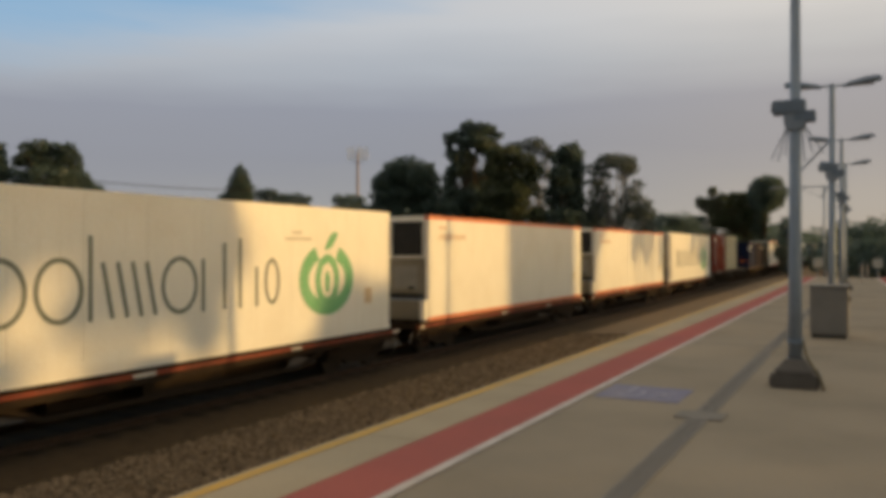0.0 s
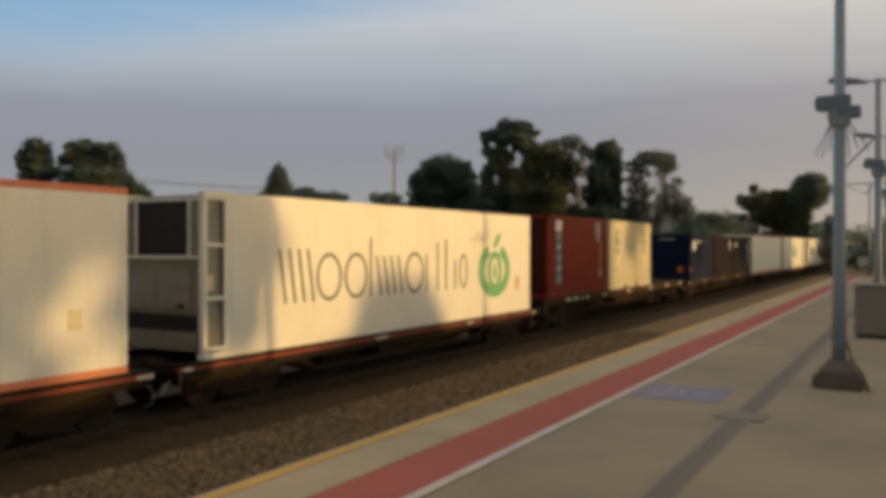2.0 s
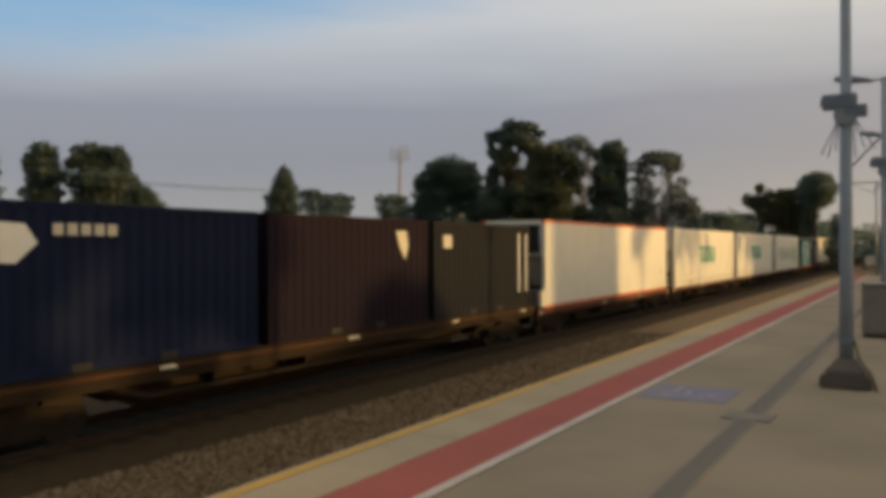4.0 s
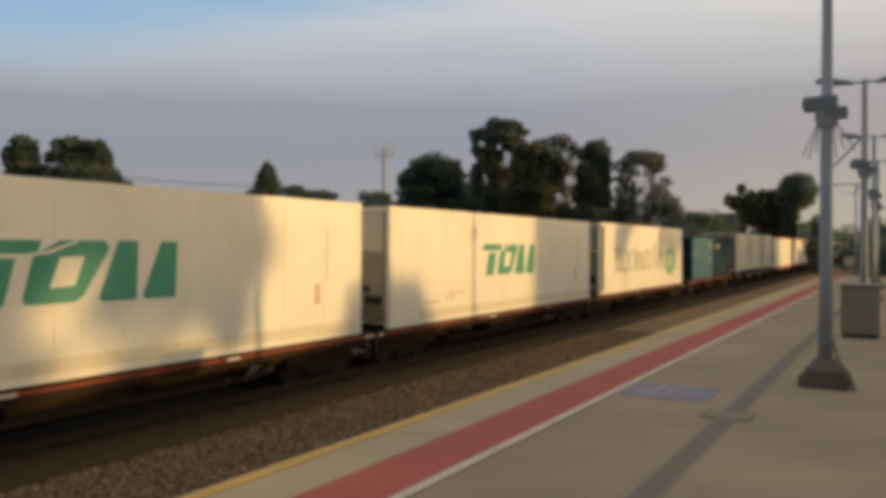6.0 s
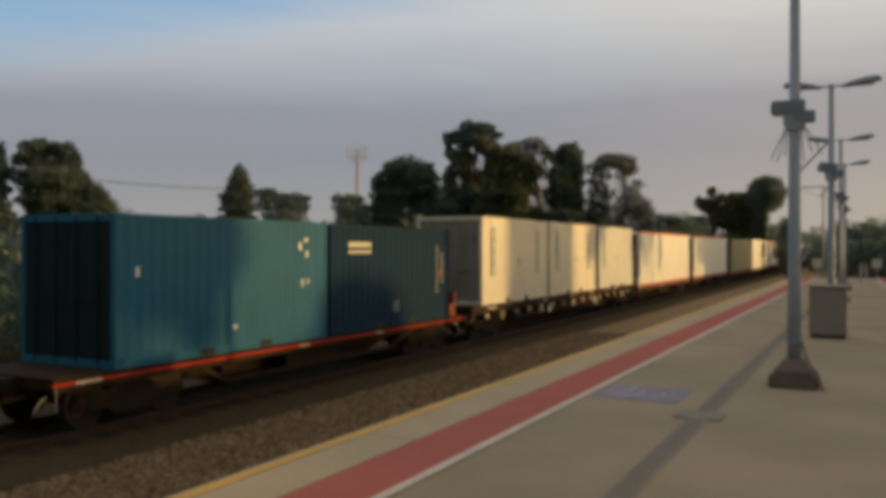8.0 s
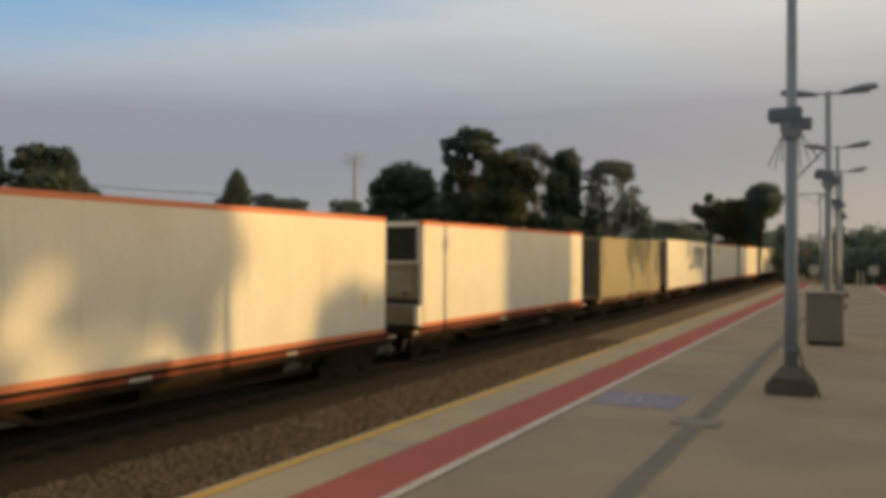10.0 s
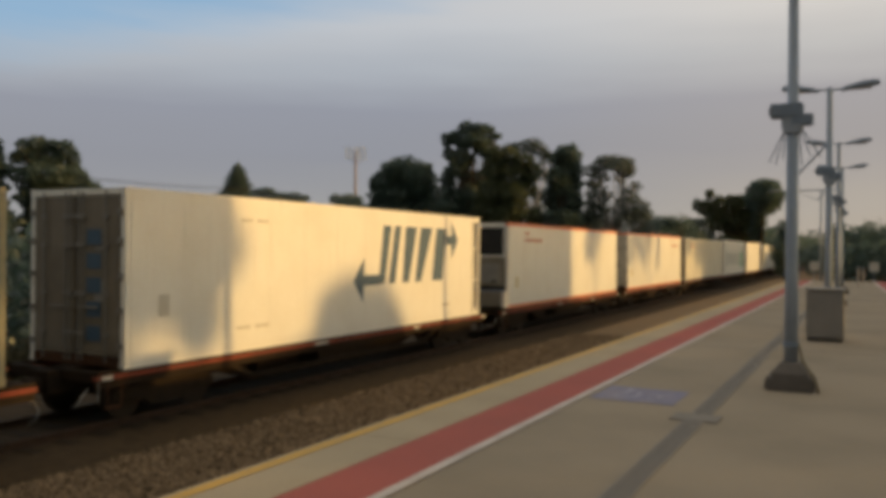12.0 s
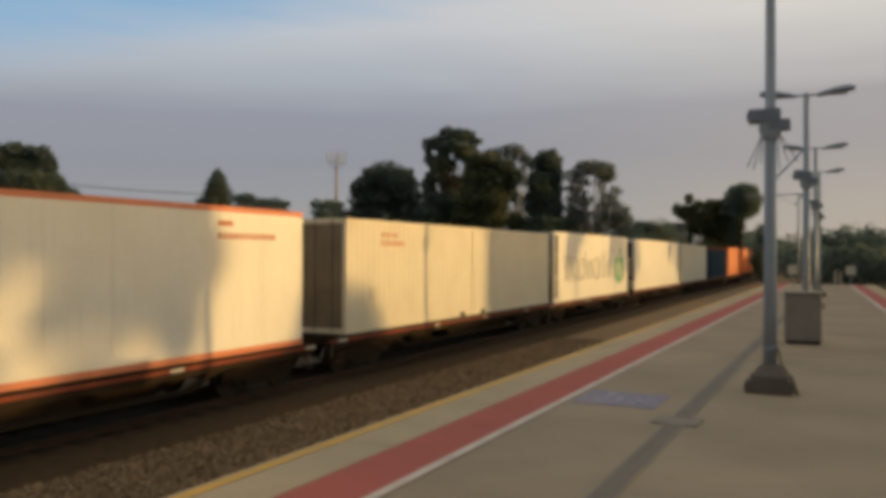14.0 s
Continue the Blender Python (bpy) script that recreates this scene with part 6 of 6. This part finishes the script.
    c = dry_container("dry_container", "dark maroon corrugated container with pale marks", 94.8, 6.06, 2.62, FLAT - 0.1, MAROON)
    part("white_diamond", Shape().prism([(4.55, 2.32), (5.0, 2.34), (5.1, 1.95), (4.95, 1.62), (4.72, 1.9)], SIDE - 0.02, 0.03), FAINT, c)
    c = dry_container("dry_container", "dark grey corrugated container with white door strips", 101.15, 6.06, 2.62, FLAT - 0.1, DARKGREY)
    for y in (5.2, 5.75):
        plate(c, "door_strip", y, 0.5, y + 0.09, 2.35, WHITEMARK)
    plate(c, "yellow_plate", 0.5, 1.9, 0.95, 2.25, FAINT)
    # teal boxes on a bright red sill
    w = wagon(173.8, 188.2, LOW + 0.02, SILL_RED, "bright red container wagon with grimy bogies", ((0.4, 0.5), (6.2, 0.35), (9.4, 0.3)), 0.11, True, 0.05)
    part("end_board", Shape().box(0.86, 13.9, LOW + 0.02, 1.16, 13.97, LOW + 0.75).box(1.10, 13.6, LOW + 0.02, 1.16, 13.9, LOW + 0.40), WAGON_RED, w, "red steel end board")
    c = dry_container("dry_container", "teal corrugated container with small white marks", 174.95, 6.06, 2.64, LOW + 0.02, TEAL, door=TEALDOOR)
    for y, z, w, h in ((5.0, 2.0, 0.14, 0.3), (5.25, 1.85, 0.12, 0.25), (5.2, 2.2, 0.2, 0.12), (5.1, 1.2, 0.1, 0.28), (0.45, 1.55, 0.10, 0.3), (2.9, 0.45, 0.16, 0.12), (5.3, 1.25, 0.08, 0.2)):
        plate(c, "white_patch", y, z, y + w * 0.6, z + h * 0.6, WHITEMARK)
    c = dry_container("dry_container", "dark teal corrugated container with a pale name bar", 181.15, 6.06, 2.62, LOW + 0.02, DARKTEAL)
    plate(c, "name_bar", 0.75, 2.08, 1.75, 2.2, FAINT)
    plate(c, "name_bar", 0.75, 1.93, 1.75, 2.0, FAINT)
    plate(c, "door_strip", 5.30, 0.75, 5.335, 2.15, FAINT)
    plate(c, "door_strip", 5.62, 1.05, 5.65, 1.95, FAINT)
    plate(c, "orange_patch", 5.52, 1.30, 5.60, 1.42, ORANGE)
    plate(c, "pale_patch", 2.86, 0.38, 3.14, 0.66, SLATEMARK)
    # three white boxes
    w = wagon(188.95, 209.2, -0.26, WAGON_BROWN, "grimy brown flat container wagon with pale brackets", ((1.2, 0.7), (6.4, 0.35), (9.6, 0.35), (12.4, 0.4), (16.2, 0.4)), 0.16, True)
    for y in (7.2, 13.3):
        part("end_marker", Shape().box(1.06, y, -0.90, 1.12, y + 0.24, -0.62), WHITEMARK, w, "small white end marker", bevel=0.01)
        part("marker_stem", Shape().box(1.07, y + 0.08, -0.63, 1.10, y + 0.16, -0.45), GRIME, w)
    for k in range(15):
        y = 1.15 + 1.28 * k
        tall = 0.20 + 0.10 * (k % 3 == 1)
        part("sill_bracket", Shape().prism([(y, -0.52), (y + 0.30, -0.52), (y + 0.24, -0.52 - tall), (y + 0.06, -0.52 - tall)], 1.08, 0.05), TANPLATE if k % 4 != 2 else BAYGREY, w, "worn pale steel bracket")
        part("lock_pin", Shape().box(1.10, y + 0.62, -0.345, 1.20, y + 0.74, -0.27), GRIME, w)
    for k, q in enumerate((189.62, 195.98, 202.6)):
        c = dry_container("dry_container", "off-white corrugated container with upright blue lettering panels", q, 6.06, 2.92, -0.26, GREYWHITE if k == 2 else WARMWHITE, door=DOORGREY)
        for y in ((0.75, 4.85) if k < 2 else (0.75,)):
            panel_mark(c, y, 0.95, 2.55, PANELTEAL, FAINT, 0.30)
        plate(c, "data_plate", 3.1, 1.25, 3.45, 1.55, FAINT)
    # corrugated forty-foot boxes
    for a, b, z, H, mat, label in ((243.37, 255.76, LOW, 2.93, OLIVE, "olive-cream corrugated forty-foot container with a small upright panel"),
                                   (306.38, 322.05, LOW + 0.05, 2.93, WARMWHITE, "warm white corrugated long container with red lettering bars"),
                                   (353.5, 365.7, LOW, 2.93, GREYWHITE, "grey-white corrugated long container"),
                                   (367.3, 379.5, LOW, 2.70, DARKTEAL, "dark teal corrugated long container"),
                                   (381.0, 393.2, LOW, 2.93, ORANGE, "orange corrugated long container"),
                                   (394.6, 406.8, LOW, 2.93, ORANGE, "orange corrugated long container")):
        L = b - a
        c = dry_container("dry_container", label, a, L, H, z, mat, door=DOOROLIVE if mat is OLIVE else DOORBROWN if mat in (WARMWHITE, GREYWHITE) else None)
        if mat is OLIVE:
            panel_mark(c, 0.55, 1.35, 2.45, GREYTEXT, CREAM, 0.26)
            panel_mark(c, L - 1.25, 1.35, 2.55, BAYGREY, WHITEMARK, 0.28)
        if mat is WARMWHITE:
            for k in range(5):
                plate(c, "red_bar", 1.75 + 0.19 * k, 2.48, 1.9 + 0.19 * k, 2.62, PINKMARK)
            for k in range(7):
                plate(c, "red_bar", 1.75 + 0.19 * k, 2.25, 1.9 + 0.19 * k, 2.40, PINKMARK)
            plate(c, "data_plate", 1.15, 0.80, 1.45, 1.15, FAINT)
        part("side_joint", Shape().box(SIDE - 0.02, L / 2 - 0.05, 0.14, SIDE - 0.004, L / 2 + 0.05, H - 0.09), mat, c)
        wagon(a - 0.6, b + 0.55, z, WAGON_RED, RW, ((0.3, 0.4), (L * 0.36, 0.35), (L * 0.6, 0.3), (L * 0.86, 0.35)), 0.17)


ground()
rails()
platform()
boarding_sign()
for i, (x, y) in enumerate(POSTS):
    lamp_post(x, y, i == 0)
litter_bin()
far_signal_pole()
for x, y, h in ((-0.45, 43.0, 0.9), (-0.25, 47.0, 0.8)):
    small_post(x, y, h)
for x, y, top, w in ((-3.45, 64.0, 0.95, 0.62), (0.30, 63.0, 0.95, 0.62)):
    small_sign(x, y, top, w)
trees_behind_train()
verge()
woods()
trees_towards_sun()
shade_building()
mast()
road_sign()
house()
gate_frame()
power_line()
train()
drain()
ballast_stones()


def motions():
    """The whole train runs past at one all but steady speed."""
    for ob, q, z in MOVING:
        walk(ob, [(t, pose(TRAIN_X, q - SPEED * t - lag, z)) for t, lag in LAG])


motions()
